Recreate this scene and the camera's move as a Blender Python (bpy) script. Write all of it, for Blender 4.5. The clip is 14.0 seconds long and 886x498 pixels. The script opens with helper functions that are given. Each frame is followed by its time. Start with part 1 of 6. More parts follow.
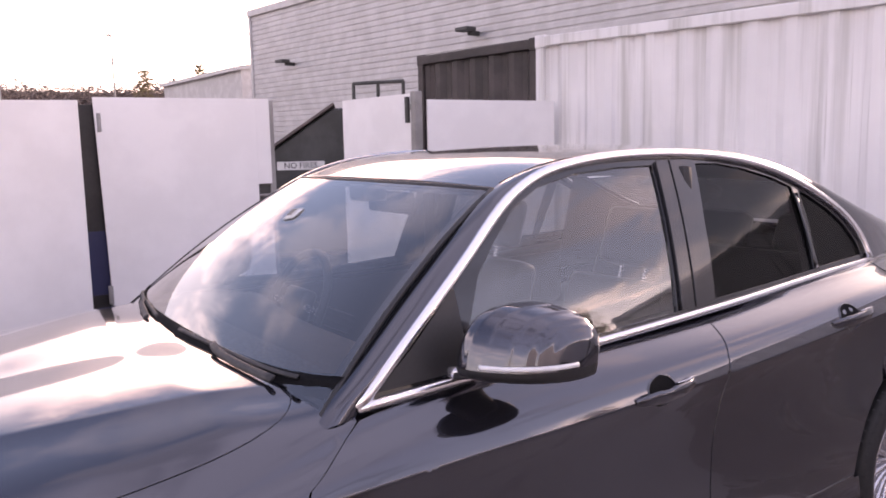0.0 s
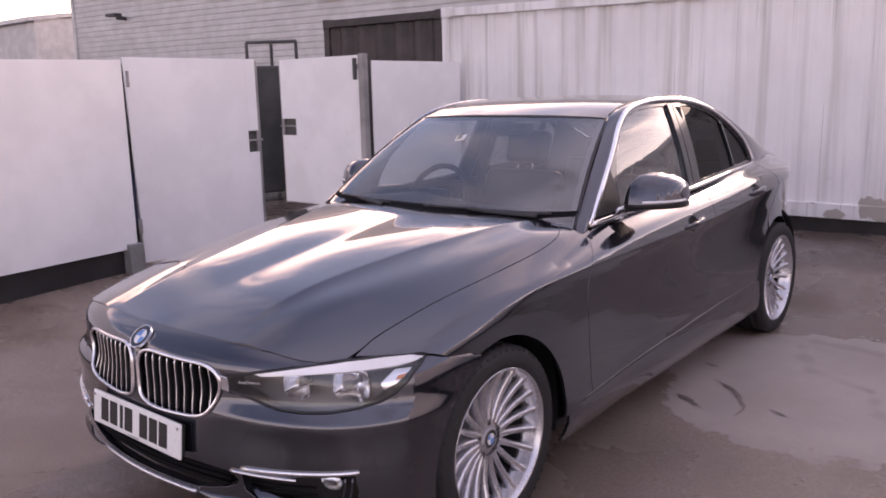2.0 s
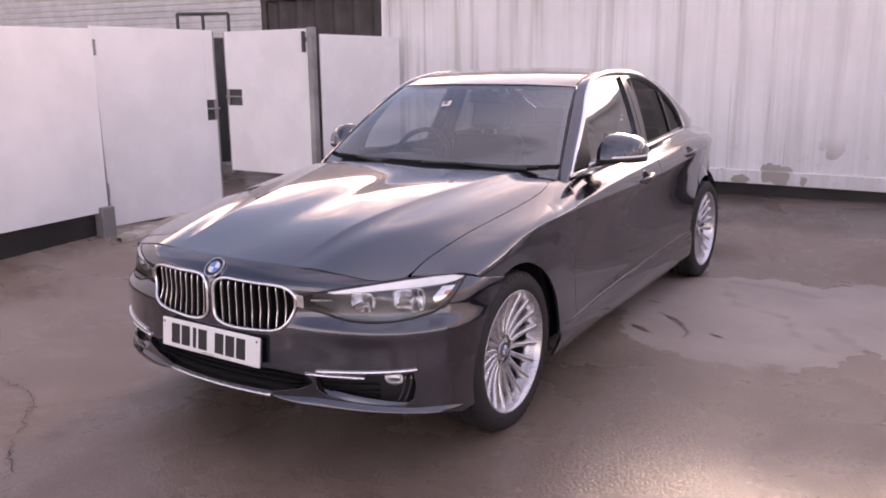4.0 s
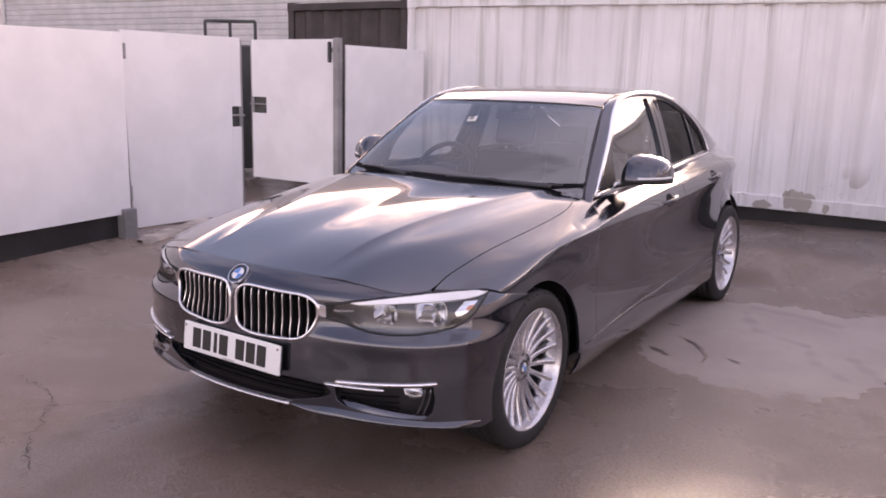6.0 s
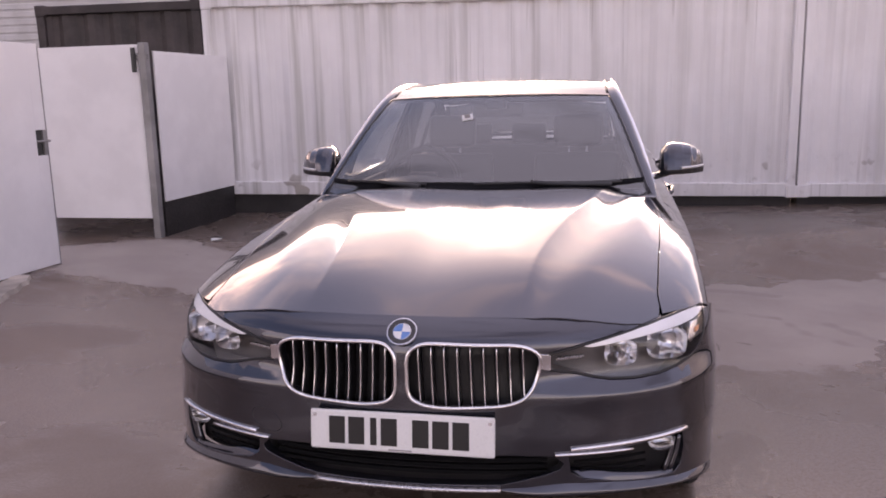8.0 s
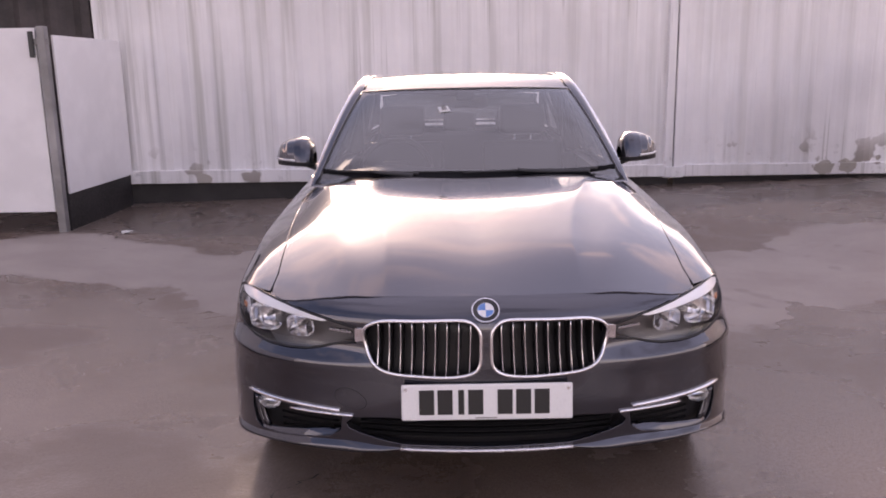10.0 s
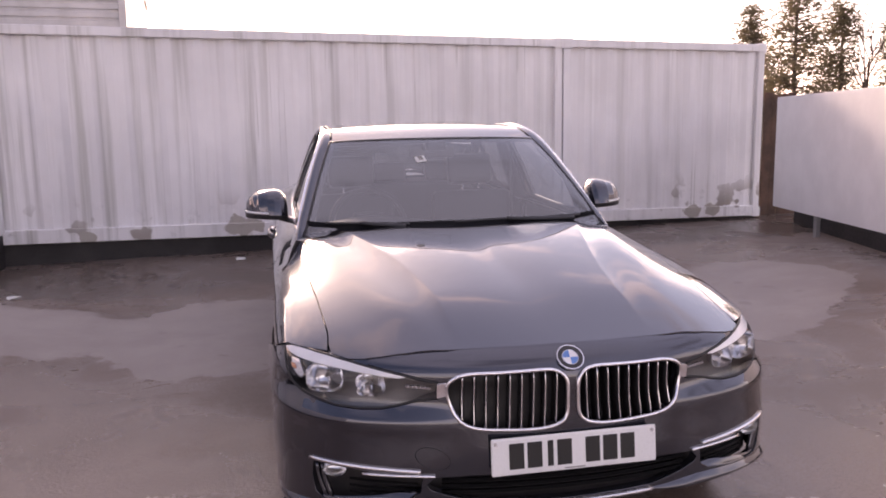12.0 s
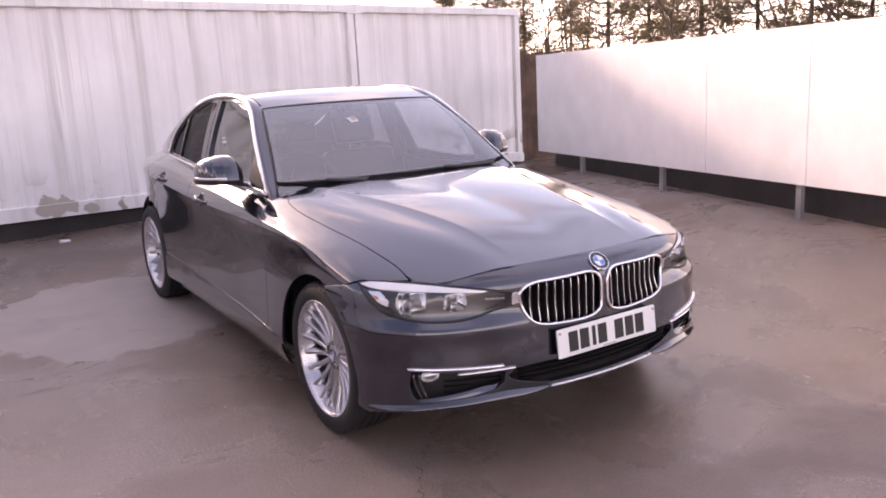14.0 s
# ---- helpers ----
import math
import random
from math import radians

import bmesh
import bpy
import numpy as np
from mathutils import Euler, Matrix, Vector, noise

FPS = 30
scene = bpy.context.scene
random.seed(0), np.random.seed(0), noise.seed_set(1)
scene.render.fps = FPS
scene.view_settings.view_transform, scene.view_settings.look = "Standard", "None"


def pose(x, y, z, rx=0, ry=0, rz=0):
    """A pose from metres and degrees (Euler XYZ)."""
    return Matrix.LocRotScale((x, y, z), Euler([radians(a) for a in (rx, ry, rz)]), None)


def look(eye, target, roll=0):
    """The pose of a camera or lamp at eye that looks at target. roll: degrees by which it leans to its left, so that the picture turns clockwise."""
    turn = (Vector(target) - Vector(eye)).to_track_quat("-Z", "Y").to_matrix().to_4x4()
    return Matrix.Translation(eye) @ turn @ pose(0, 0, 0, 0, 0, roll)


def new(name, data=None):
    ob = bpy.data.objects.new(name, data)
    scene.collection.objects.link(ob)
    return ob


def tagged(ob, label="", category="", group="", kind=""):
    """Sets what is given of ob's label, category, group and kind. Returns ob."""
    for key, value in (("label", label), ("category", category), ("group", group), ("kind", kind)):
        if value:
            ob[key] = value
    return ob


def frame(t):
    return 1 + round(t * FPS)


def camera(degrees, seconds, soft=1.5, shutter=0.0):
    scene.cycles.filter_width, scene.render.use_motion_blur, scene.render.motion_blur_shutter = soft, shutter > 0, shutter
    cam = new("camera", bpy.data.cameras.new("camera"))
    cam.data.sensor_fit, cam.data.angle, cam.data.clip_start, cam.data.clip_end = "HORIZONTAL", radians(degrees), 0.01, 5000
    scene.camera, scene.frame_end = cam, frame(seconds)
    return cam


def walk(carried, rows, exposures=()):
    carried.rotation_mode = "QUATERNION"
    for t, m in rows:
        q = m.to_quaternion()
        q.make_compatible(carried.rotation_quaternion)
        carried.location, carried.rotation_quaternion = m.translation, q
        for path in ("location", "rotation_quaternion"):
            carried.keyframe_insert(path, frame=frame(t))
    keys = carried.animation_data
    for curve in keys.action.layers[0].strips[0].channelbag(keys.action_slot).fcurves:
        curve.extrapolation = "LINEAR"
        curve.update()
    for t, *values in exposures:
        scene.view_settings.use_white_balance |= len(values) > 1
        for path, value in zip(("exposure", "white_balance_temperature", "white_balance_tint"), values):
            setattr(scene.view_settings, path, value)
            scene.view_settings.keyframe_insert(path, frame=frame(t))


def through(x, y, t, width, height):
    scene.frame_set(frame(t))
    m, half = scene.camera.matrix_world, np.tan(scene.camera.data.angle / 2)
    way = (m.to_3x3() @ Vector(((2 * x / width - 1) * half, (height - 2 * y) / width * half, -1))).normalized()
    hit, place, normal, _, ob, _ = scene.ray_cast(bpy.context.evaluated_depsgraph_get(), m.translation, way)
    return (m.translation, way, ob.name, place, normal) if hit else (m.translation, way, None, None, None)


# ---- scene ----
EXPOSURE, TINT = 1.31, 31
KELVIN = ((0.0, 7600), (1.5, 7600), (3.0, 7750), (5.5, 7850), (14.0, 7800))
LIFT = ((0.0, 0.26), (0.5, 0.10), (1.0, -0.09), (1.5, -0.09), (3.0, 0.16), (5.5, 0.22), (6.5, 0.24), (7.0, 0.10), (7.5, 0.04), (8.0, -0.11), (10.5, -0.03), (11.0, -0.03), (12.5, -0.18), (13.0, 0.08), (14.0, 0.40))
cam = camera(57.0, 14.0, soft=1.8)
PATH = [
    (0, (2.111, 0.02, 1.456), (0.479, 1.145, 1.193), -1.2),
    (0.5, (2.324, -0.572, 1.471), (0.73, 0.607, 1.207), -0.6),
    (1, (2.36, -1.122, 1.465), (0.906, 0.208, 1.12), -0.2),
    (1.5, (2.4, -1.662, 1.475), (0.983, -0.292, 1.138), -1.2),
    (2, (2.348, -2.056, 1.471), (1.083, -0.553, 1.092), -1.3),
    (2.5, (2.296, -2.422, 1.466), (1.164, -0.817, 1.084), -1.4),
    (3, (2.326, -2.672, 1.444), (1.25, -1.041, 1.017), -1.0),
    (3.2, (2.311, -2.727, 1.445), (1.266, -1.08, 1.004), -0.7),
    (5.5, (2.3, -2.793, 1.444), (1.208, -1.168, 1.038), 0.3),
    (6, (2.271, -2.794, 1.448), (1.181, -1.167, 1.045), 1.5),
    (6.5, (1.903, -2.838, 1.397), (0.723, -1.272, 1.006), 3.2),
    (7, (1.452, -2.891, 1.382), (0.257, -1.336, 0.989), 2.3),
    (7.5, (0.974, -2.832, 1.372), (0.021, -1.113, 1.002), 0.9),
    (8, (0.55, -2.85, 1.367), (0.153, -0.926, 0.992), -1.4),
    (8.2, (0.427, -2.905, 1.391), (0.139, -0.971, 0.972), -1.0),
    (10.3, (-0.128, -3.138, 1.435), (-0.122, -1.183, 1.012), -0.8),
    (10.5, (-0.122, -3.14, 1.432), (-0.114, -1.184, 1.014), -0.5),
    (11, (-0.123, -3.146, 1.438), (-0.125, -1.193, 1.01), -0.2),
    (11.5, (-0.393, -3.061, 1.423), (-0.303, -1.101, 1.038), 1.2),
    (12, (-0.858, -3.005, 1.431), (-0.449, -1.072, 1.124), -0.9),
    (12.5, (-1.277, -3.042, 1.418), (-0.648, -1.181, 1.038), 0.2),
    (12.8, (-1.538, -3.022, 1.433), (-0.697, -1.25, 1.043), -1.3),
    (13, (-1.732, -3.039, 1.435), (-0.809, -1.32, 0.996), -2.2),
    (13.5, (-1.992, -3.106, 1.45), (-0.958, -1.454, 0.999), -1.0),
    (14, (-2.17, -3.04, 1.463), (-1.115, -1.392, 1.047), -3.0),
]
walk(cam, [(t, look(eye, target, roll)) for t, eye, target, roll in PATH],
     exposures=[(t, EXPOSURE + more, float(np.interp(t, [k[0] for k in KELVIN], [k[1] for k in KELVIN])), TINT) for t, more in LIFT])

# ---------- sky and sun: low, hazy, behind the containers ----------
SUN_AZ, SUN_EL = radians(-9.0), radians(21.0)   # azimuth from +y towards +x
world = bpy.data.worlds.new("sky")
scene.world = world
world.use_nodes = True
wn, wl = world.node_tree.nodes, world.node_tree.links
wn.clear()


def wnode(kind, **settings):
    n = wn.new(kind)
    for key, value in settings.items():
        n.inputs[key.replace("_", " ")].default_value = value
    return n


sky = wn.new("ShaderNodeTexSky")
sky.sky_type, sky.sun_disc = "NISHITA", False
sky.sun_elevation, sky.sun_rotation = SUN_EL, SUN_AZ
sky.air_density, sky.dust_density = 1.0, 1.0
sky_out = wn.new("ShaderNodeOutputWorld")
coords = wn.new("ShaderNodeTexCoord")
split = wn.new("ShaderNodeSeparateXYZ")
wl.new(coords.outputs["Generated"], split.inputs[0])


def wmath(op, a, b=None):
    n = wn.new("ShaderNodeMath")
    n.operation = op
    for slot, v in enumerate((a, b)):
        if v is None:
            continue
        if isinstance(v, (int, float)):
            n.inputs[slot].default_value = v
        else:
            wl.new(v, n.inputs[slot])
    return n.outputs[0]


# clouds on a flat deck above the place
lift = wmath("ADD", wmath("MAXIMUM", split.outputs[2], 0.0), 0.13)
deck = wn.new("ShaderNodeCombineXYZ")
wl.new(wmath("MULTIPLY", wmath("DIVIDE", split.outputs[0], lift), 0.62), deck.inputs[0])
wl.new(wmath("DIVIDE", split.outputs[1], lift), deck.inputs[1])
cloud = wnode("ShaderNodeTexNoise", Scale=2.6, Detail=8.0, Roughness=0.60, Distortion=0.5)
wl.new(deck.outputs[0], cloud.inputs["Vector"])
cover = wn.new("ShaderNodeMapRange")
cover.inputs["From Min"].default_value, cover.inputs["From Max"].default_value = 0.51, 0.61
wl.new(cloud.outputs[0], cover.inputs[0])
# brightness by height: pale along the horizon, slate grey overhead
high = wn.new("ShaderNodeMapRange")
high.interpolation_type = "SMOOTHSTEP"
high.inputs["From Min"].default_value, high.inputs["From Max"].default_value = 0.335, 0.43
ragged = wmath("ADD", split.outputs[2], wmath("MULTIPLY", wmath("SUBTRACT", cloud.outputs[0], 0.5), -0.22))
toward = wn.new("ShaderNodeVectorMath")
toward.operation = "DOT_PRODUCT"
toward.inputs[1].default_value = (math.sin(SUN_AZ) * math.cos(SUN_EL), math.cos(SUN_AZ) * math.cos(SUN_EL), math.sin(SUN_EL))
wl.new(coords.outputs["Generated"], toward.inputs[0])
glow = wn.new("ShaderNodeMapRange")
glow.interpolation_type = "SMOOTHSTEP"
glow.inputs["From Min"].default_value, glow.inputs["From Max"].default_value = 0.905, 1.0
wl.new(toward.outputs["Value"], glow.inputs[0])


def wmix(fac, a, b):
    n = wn.new("ShaderNodeMix")
    n.data_type = "RGBA"
    for key, v in (("Factor", fac), ("A", a), ("B", b)):
        if isinstance(v, tuple):
            n.inputs[key].default_value = (*v, 1)
        else:
            wl.new(v, n.inputs[key])
    return n.outputs["Result"]


# a darker bank of cloud stands above the bright strip on the sun's side
sideways = wmath("MULTIPLY", wmath("ABSOLUTE", split.outputs[0]), 0.55)
thick = wn.new("ShaderNodeMapRange")
thick.interpolation_type = "SMOOTHSTEP"
thick.inputs["From Min"].default_value, thick.inputs["From Max"].default_value = 0.22, 0.58
above = wmath("MULTIPLY", wmath("MAXIMUM", wmath("SUBTRACT", split.outputs[2], 0.58), 0.0), 1.0)
wl.new(wmath("SUBTRACT", wmath("SUBTRACT", split.outputs[1], sideways), above), thick.inputs[0])
# clearer and bluer towards the open east
east = wn.new("ShaderNodeMapRange")
east.inputs["From Min"].default_value, east.inputs["From Max"].default_value = -0.5, 0.5
wl.new(split.outputs[0], east.inputs[0])
open_sky = wmix(east.outputs[0], (0.07, 0.09, 0.15), (0.28, 0.31, 0.42))
overhead = wmix(thick.outputs[0], open_sky, (0.195, 0.21, 0.29))
zenith = wn.new("ShaderNodeMapRange")
zenith.interpolation_type = "SMOOTHSTEP"
zenith.inputs["From Min"].default_value, zenith.inputs["From Max"].default_value = 0.76, 0.94
wl.new(split.outputs[2], zenith.inputs[0])
overhead = wmix(zenith.outputs[0], overhead, (0.31, 0.33, 0.42))
overhead_lumps = wmix(thick.outputs[0], (0.17, 0.175, 0.22), (0.48, 0.41, 0.42))
# thinner between the clouds than along the horizon
low = wn.new("ShaderNodeMapRange")
low.inputs["From Min"].default_value, low.inputs["From Max"].default_value = 0.17, 0.30
wl.new(split.outputs[2], low.inputs[0])
duller = wn.new("ShaderNodeMapRange")
duller.inputs["From Min"].default_value, duller.inputs["From Max"].default_value = 0.12, 0.50
wl.new(split.outputs[0], duller.inputs[0])
strip_top = wmix(duller.outputs[0], (1.45, 1.30, 1.26), (1.02, 0.98, 1.02))
strip_lumps = wmix(duller.outputs[0], (2.2, 1.78, 1.55), (1.95, 1.6, 1.42))
# warmer and brighter low in the west
west = wn.new("ShaderNodeMapRange")
west.interpolation_type = "SMOOTHSTEP"
west.inputs["From Min"].default_value, west.inputs["From Max"].default_value = 0.05, -0.75
wl.new(split.outputs[0], west.inputs[0])
wl.new(wmath("ADD", ragged, wmath("ADD", wmath("MULTIPLY", west.outputs[0], 0.03), wmath("MULTIPLY", duller.outputs[0], 0.12))), high.inputs[0])
strip_top = wmix(west.outputs[0], strip_top, (1.62, 1.15, .94))
strip_lumps = wmix(west.outputs[0], strip_lumps, (3.0, 2.1, 1.6))
pale = wmix(low.outputs[0], wmix(west.outputs[0], (1.28, 1.15, 1.12), (1.85, 1.52, 1.36)), strip_top)
# duller behind, away from the sun
south = wn.new("ShaderNodeMapRange")
south.interpolation_type = "SMOOTHSTEP"
south.inputs["From Min"].default_value, south.inputs["From Max"].default_value = 0.30, -0.08
wl.new(split.outputs[1], south.inputs[0])
pale = wmix(south.outputs[0], pale, (0.44, 0.43, 0.48))
strip_lumps = wmix(south.outputs[0], strip_lumps, (.78, .70, .71))
gaps = wmix(high.outputs[0], pale, overhead)
lumps = wmix(high.outputs[0], strip_lumps, overhead_lumps)
veil_colour = wmix(cover.outputs[0], gaps, lumps)
low_glow = wmath("MULTIPLY", glow.outputs[0], wmath("SUBTRACT", 1.0, wmath("MULTIPLY", high.outputs[0], 0.97)))
veil_colour = wmix(low_glow, veil_colour, (7.5, 6.4, 5.6))
bg_sky, bg_veil, both_bg = wn.new("ShaderNodeBackground"), wn.new("ShaderNodeBackground"), wn.new("ShaderNodeAddShader")
bg_sky.inputs[1].default_value = 0.05
bg_veil.inputs[1].default_value = 1.0
wl.new(sky.outputs[0], bg_sky.inputs[0])
wl.new(veil_colour, bg_veil.inputs[0])
wl.new(bg_sky.outputs[0], both_bg.inputs[0])
wl.new(bg_veil.outputs[0], both_bg.inputs[1])
wl.new(both_bg.outputs[0], sky_out.inputs[0])

sun = new("sun", bpy.data.lights.new("sun", "SUN"))
sun.data.energy, sun.data.angle, sun.data.color = 1.0, radians(6.0), (1.0, 0.86, 0.72)
sun.matrix_world = look((0, 0, 0), (-math.sin(SUN_AZ) * math.cos(SUN_EL), -math.cos(SUN_AZ) * math.cos(SUN_EL), -math.sin(SUN_EL)))


# ---------- materials ----------
class Shade:
    """A node material with a Principled BSDF and short helpers."""

    def __init__(self, name, colour=(.5, .5, .5), rough=.5, metal=0.0, coat=0.0, coords="Object"):
        self.mat = bpy.data.materials.new(name)
        self.mat.use_nodes = True
        self.nodes, self.links = self.mat.node_tree.nodes, self.mat.node_tree.links
        self.bsdf = self.nodes["Principled BSDF"]
        self.put("Base Color", (*colour, 1))
        self.put("Roughness", rough)
        self.put("Metallic", metal)
        self.put("Coat Weight", coat)
        self.tex = self.nodes.new("ShaderNodeTexCoord").outputs[coords]

    def put(self, key, value):
        if isinstance(value, bpy.types.NodeSocket):
            self.links.new(value, self.bsdf.inputs[key])
        else:
            self.bsdf.inputs[key].default_value = value

    def noise(self, scale, detail=4.0, rough=.55, distort=0.0, stretch=(1, 1, 1)):
        m, n = self.nodes.new("ShaderNodeMapping"), self.nodes.new("ShaderNodeTexNoise")
        m.inputs["Scale"].default_value = stretch
        self.links.new(self.tex, m.inputs[0])
        self.links.new(m.outputs[0], n.inputs["Vector"])
        n.inputs["Scale"].default_value, n.inputs["Detail"].default_value = scale, detail
        n.inputs["Roughness"].default_value, n.inputs["Distortion"].default_value = rough, distort
        return n.outputs[0]

    def ramp(self, fac, lo, hi, a=0.0, b=1.0):
        r = self.nodes.new("ShaderNodeMapRange")
        r.interpolation_type = "SMOOTHSTEP"
        for key, v in (("From Min", lo), ("From Max", hi), ("To Min", a), ("To Max", b)):
            r.inputs[key].default_value = v
        self.links.new(fac, r.inputs[0])
        return r.outputs[0]

    def mix(self, fac, a, b):
        m = self.nodes.new("ShaderNodeMix")
        m.data_type = "RGBA"
        for key, v in (("Factor", fac), ("A", a), ("B", b)):
            if isinstance(v, bpy.types.NodeSocket):
                self.links.new(v, m.inputs[key])
            elif key == "Factor":
                m.inputs[key].default_value = v
            else:
                m.inputs[key].default_value = (*v, 1)
        return m.outputs["Result"]

    def times(self, a, b, op="MULTIPLY"):
        m = self.nodes.new("ShaderNodeMath")
        m.operation = op
        for slot, v in enumerate((a, b)):
            if isinstance(v, bpy.types.NodeSocket):
                self.links.new(v, m.inputs[slot])
            else:
                m.inputs[slot].default_value = v
        return m.outputs[0]

    def bump(self, height, strength=.3, distance=.01):
        b = self.nodes.new("ShaderNodeBump")
        b.inputs["Strength"].default_value, b.inputs["Distance"].default_value = strength, distance
        self.links.new(height, b.inputs["Height"])
        self.links.new(b.outputs[0], self.bsdf.inputs["Normal"])


def plain(name, colour, rough=.5, metal=0.0, coat=0.0, grain=120.0, vary=.12, relief=.08):
    """One colour with a fine grain and slow variation."""
    s = Shade(name, colour, rough, metal, coat)
    slow, fine = s.noise(3.0, 5.0), s.noise(grain, 3.0)
    dark = tuple(c * (1 - vary * 1.6) for c in colour)
    s.put("Base Color", s.mix(s.ramp(slow, .35, .7), dark, colour))
    s.put("Roughness", s.ramp(fine, .3, .7, max(rough - .06, .02), min(rough + .08, 1)))
    if relief:
        s.bump(fine, relief, .002)
    return s.mat


def wet_yard():
    s = Shade("wet_concrete", rough=.4)
    slow, mid, fine, grain = s.noise(.35, 5.0, .6, .6), s.noise(2.2, 6.0, .6), s.noise(70.0, 3.0), s.noise(190.0, 2.0, .6)
    trowel = s.noise(1.3, 5.0, .6, .3, (.35, 1.6, 1.0))
    wet = s.ramp(slow, .38, .62)
    base = s.mix(s.ramp(mid, .3, .75), (.136, .091, .069), (.205, .146, .116))
    pale = s.mix(s.ramp(fine, .35, .65), (.195, .146, .119), (.255, .202, .172))
    colour = s.mix(wet, pale, base)
    colour = s.mix(s.times(s.ramp(trowel, .45, .75), .35), colour, (.245, .185, .155))
    colour = s.mix(s.times(s.ramp(grain, .50, .72), .42), colour, (.30, .235, .195))
    colour = s.mix(s.times(s.ramp(grain, .48, .28), .45), colour, (.075, .052, .042))
    ragged = s.times(s.noise(2.4, 7.0, .62), .9)

    def patch(px, py, rx, ry, blur):
        """1 inside a ragged-edged oval."""
        off = s.nodes.new("ShaderNodeVectorMath")
        off.operation = "MULTIPLY_ADD"
        s.links.new(s.tex, off.inputs[0])
        off.inputs[1].default_value, off.inputs[2].default_value = (1 / rx, 1 / ry, 0), (-px / rx, -py / ry, 0)
        far = s.nodes.new("ShaderNodeVectorMath")
        far.operation = "LENGTH"
        s.links.new(off.outputs[0], far.inputs[0])
        return s.ramp(s.times(far.outputs["Value"], ragged, "ADD"), 1.45 - blur, 1.45 + blur, 1.0, 0.0)

    def union(ovals):
        out = None
        for o in ovals:
            one = patch(*o)
            out = one if out is None else s.times(out, one, "MAXIMUM")
        return out

    # drained, paler concrete with crisp tide edges beside the car
    dry = union(((1.32, 2.02, .74, .86, .022), (2.30, 2.35, .86, .74, .022), (3.02, 2.85, .66, .74, .03), (-1.22, 2.62, .82, .98, .022), (-2.85, 2.75, 1.15, .68, .05)))
    # paler ovals left of the car, low glow put into their colour
    pale_glow = union(((-2.45, 1.0, 1.2, .9, .16), (-1.0, -2.3, 1.3, .8, .2), (-1.5, -.22, .85, .85, .16)))
    # a darker, smoother oval by the car's right front
    dark_smooth = patch(1.70, -.05, 1.35, 1.25, .16)
    colour = s.mix(s.times(pale_glow, .40), colour, (.285, .228, .198))
    colour = s.mix(s.times(dry, .72), colour, s.mix(s.ramp(mid, .3, .7), (.36, .305, .275), (.42, .365, .33)))
    colour = s.mix(s.times(dark_smooth, .36), colour, (.105, .078, .062))
    # soft damp runs that drain across the paler concrete
    flat = s.nodes.new("ShaderNodeVectorMath")
    flat.operation = "MULTIPLY"
    s.links.new(s.tex, flat.inputs[0])
    flat.inputs[1].default_value = (1, 1, 0)

    def from_line(p, q):
        """Distance from the stretch between two plan points."""
        step = Vector((q[0] - p[0], q[1] - p[1], 0))
        off, dot, foot, gap, far = (s.nodes.new("ShaderNodeVectorMath") for _ in range(5))
        off.operation, dot.operation, foot.operation, gap.operation, far.operation = "SUBTRACT", "DOT_PRODUCT", "SCALE", "SUBTRACT", "LENGTH"
        s.links.new(flat.outputs[0], off.inputs[0])
        off.inputs[1].default_value = (*p, 0)
        s.links.new(off.outputs[0], dot.inputs[0])
        dot.inputs[1].default_value = step / step.length_squared
        foot.inputs[0].default_value = step
        s.links.new(s.ramp(dot.outputs["Value"], 0, 1), foot.inputs["Scale"])
        s.links.new(off.outputs[0], gap.inputs[0])
        s.links.new(foot.outputs[0], gap.inputs[1])
        s.links.new(gap.outputs[0], far.inputs[0])
        return far.outputs["Value"]

    wander = s.times(s.noise(5.0, 5.0, .6), .13)
    for run, wide in ((((1.06, 2.55), (1.22, 2.17), (1.78, 1.95), (1.97, 1.66)), .10), (((1.52, 2.06), (1.62, 1.78), (1.92, 1.45)), .095), (((1.12, 2.70), (1.42, 2.66), (1.60, 2.57)), .12),
                      (((2.22, 3.30), (2.56, 2.75), (2.60, 1.95)), .085), (((2.36, 3.25), (2.86, 2.92), (3.05, 2.40)), .085), (((-1.78, 3.12), (-1.46, 2.35), (-.93, 1.80)), .075)):
        near = None
        for p, q in zip(run, run[1:]):
            one = from_line(p, q)
            near = one if near is None else s.times(near, one, "MINIMUM")
        damp_run = s.ramp(s.times(near, wander, "ADD"), wide - .02, wide + .02, 1.0, 0.0)
        colour = s.mix(s.times(damp_run, .42), colour, (.20, .160, .138))
    # a ragged band along the containers, darker and a little smoother
    sep = s.nodes.new("ShaderNodeSeparateXYZ")
    s.links.new(s.tex, sep.inputs[0])
    reach = s.times(s.times(sep.outputs[0], -.137), s.times(s.noise(.9, 5.0, .6), .9), "ADD")
    foot_band = s.ramp(s.times(sep.outputs[1], reach, "ADD"), 4.35, 4.62)
    colour = s.mix(s.times(foot_band, .62), colour, (.082, .062, .053))
    s.put("Base Color", colour)
    damp = s.ramp(s.noise(1.1, 5.0, .6, .4), .36, .58)
    gloss = s.times(s.times(damp, s.ramp(fine, .2, .8, .8, 1.0)), s.ramp(dry, 0, 1, 1.0, .30))
    rough = s.times(s.ramp(gloss, .0, 1.0, .56, .21), s.ramp(dark_smooth, 0, 1, 1.0, .72))
    s.put("Roughness", s.times(rough, s.ramp(foot_band, 0, 1, 1.0, .85)))
    s.put("Specular IOR Level", .55)
    relief = s.times(s.times(mid, .5), s.times(s.times(fine, .32), s.times(grain, .20), "ADD"), "ADD")
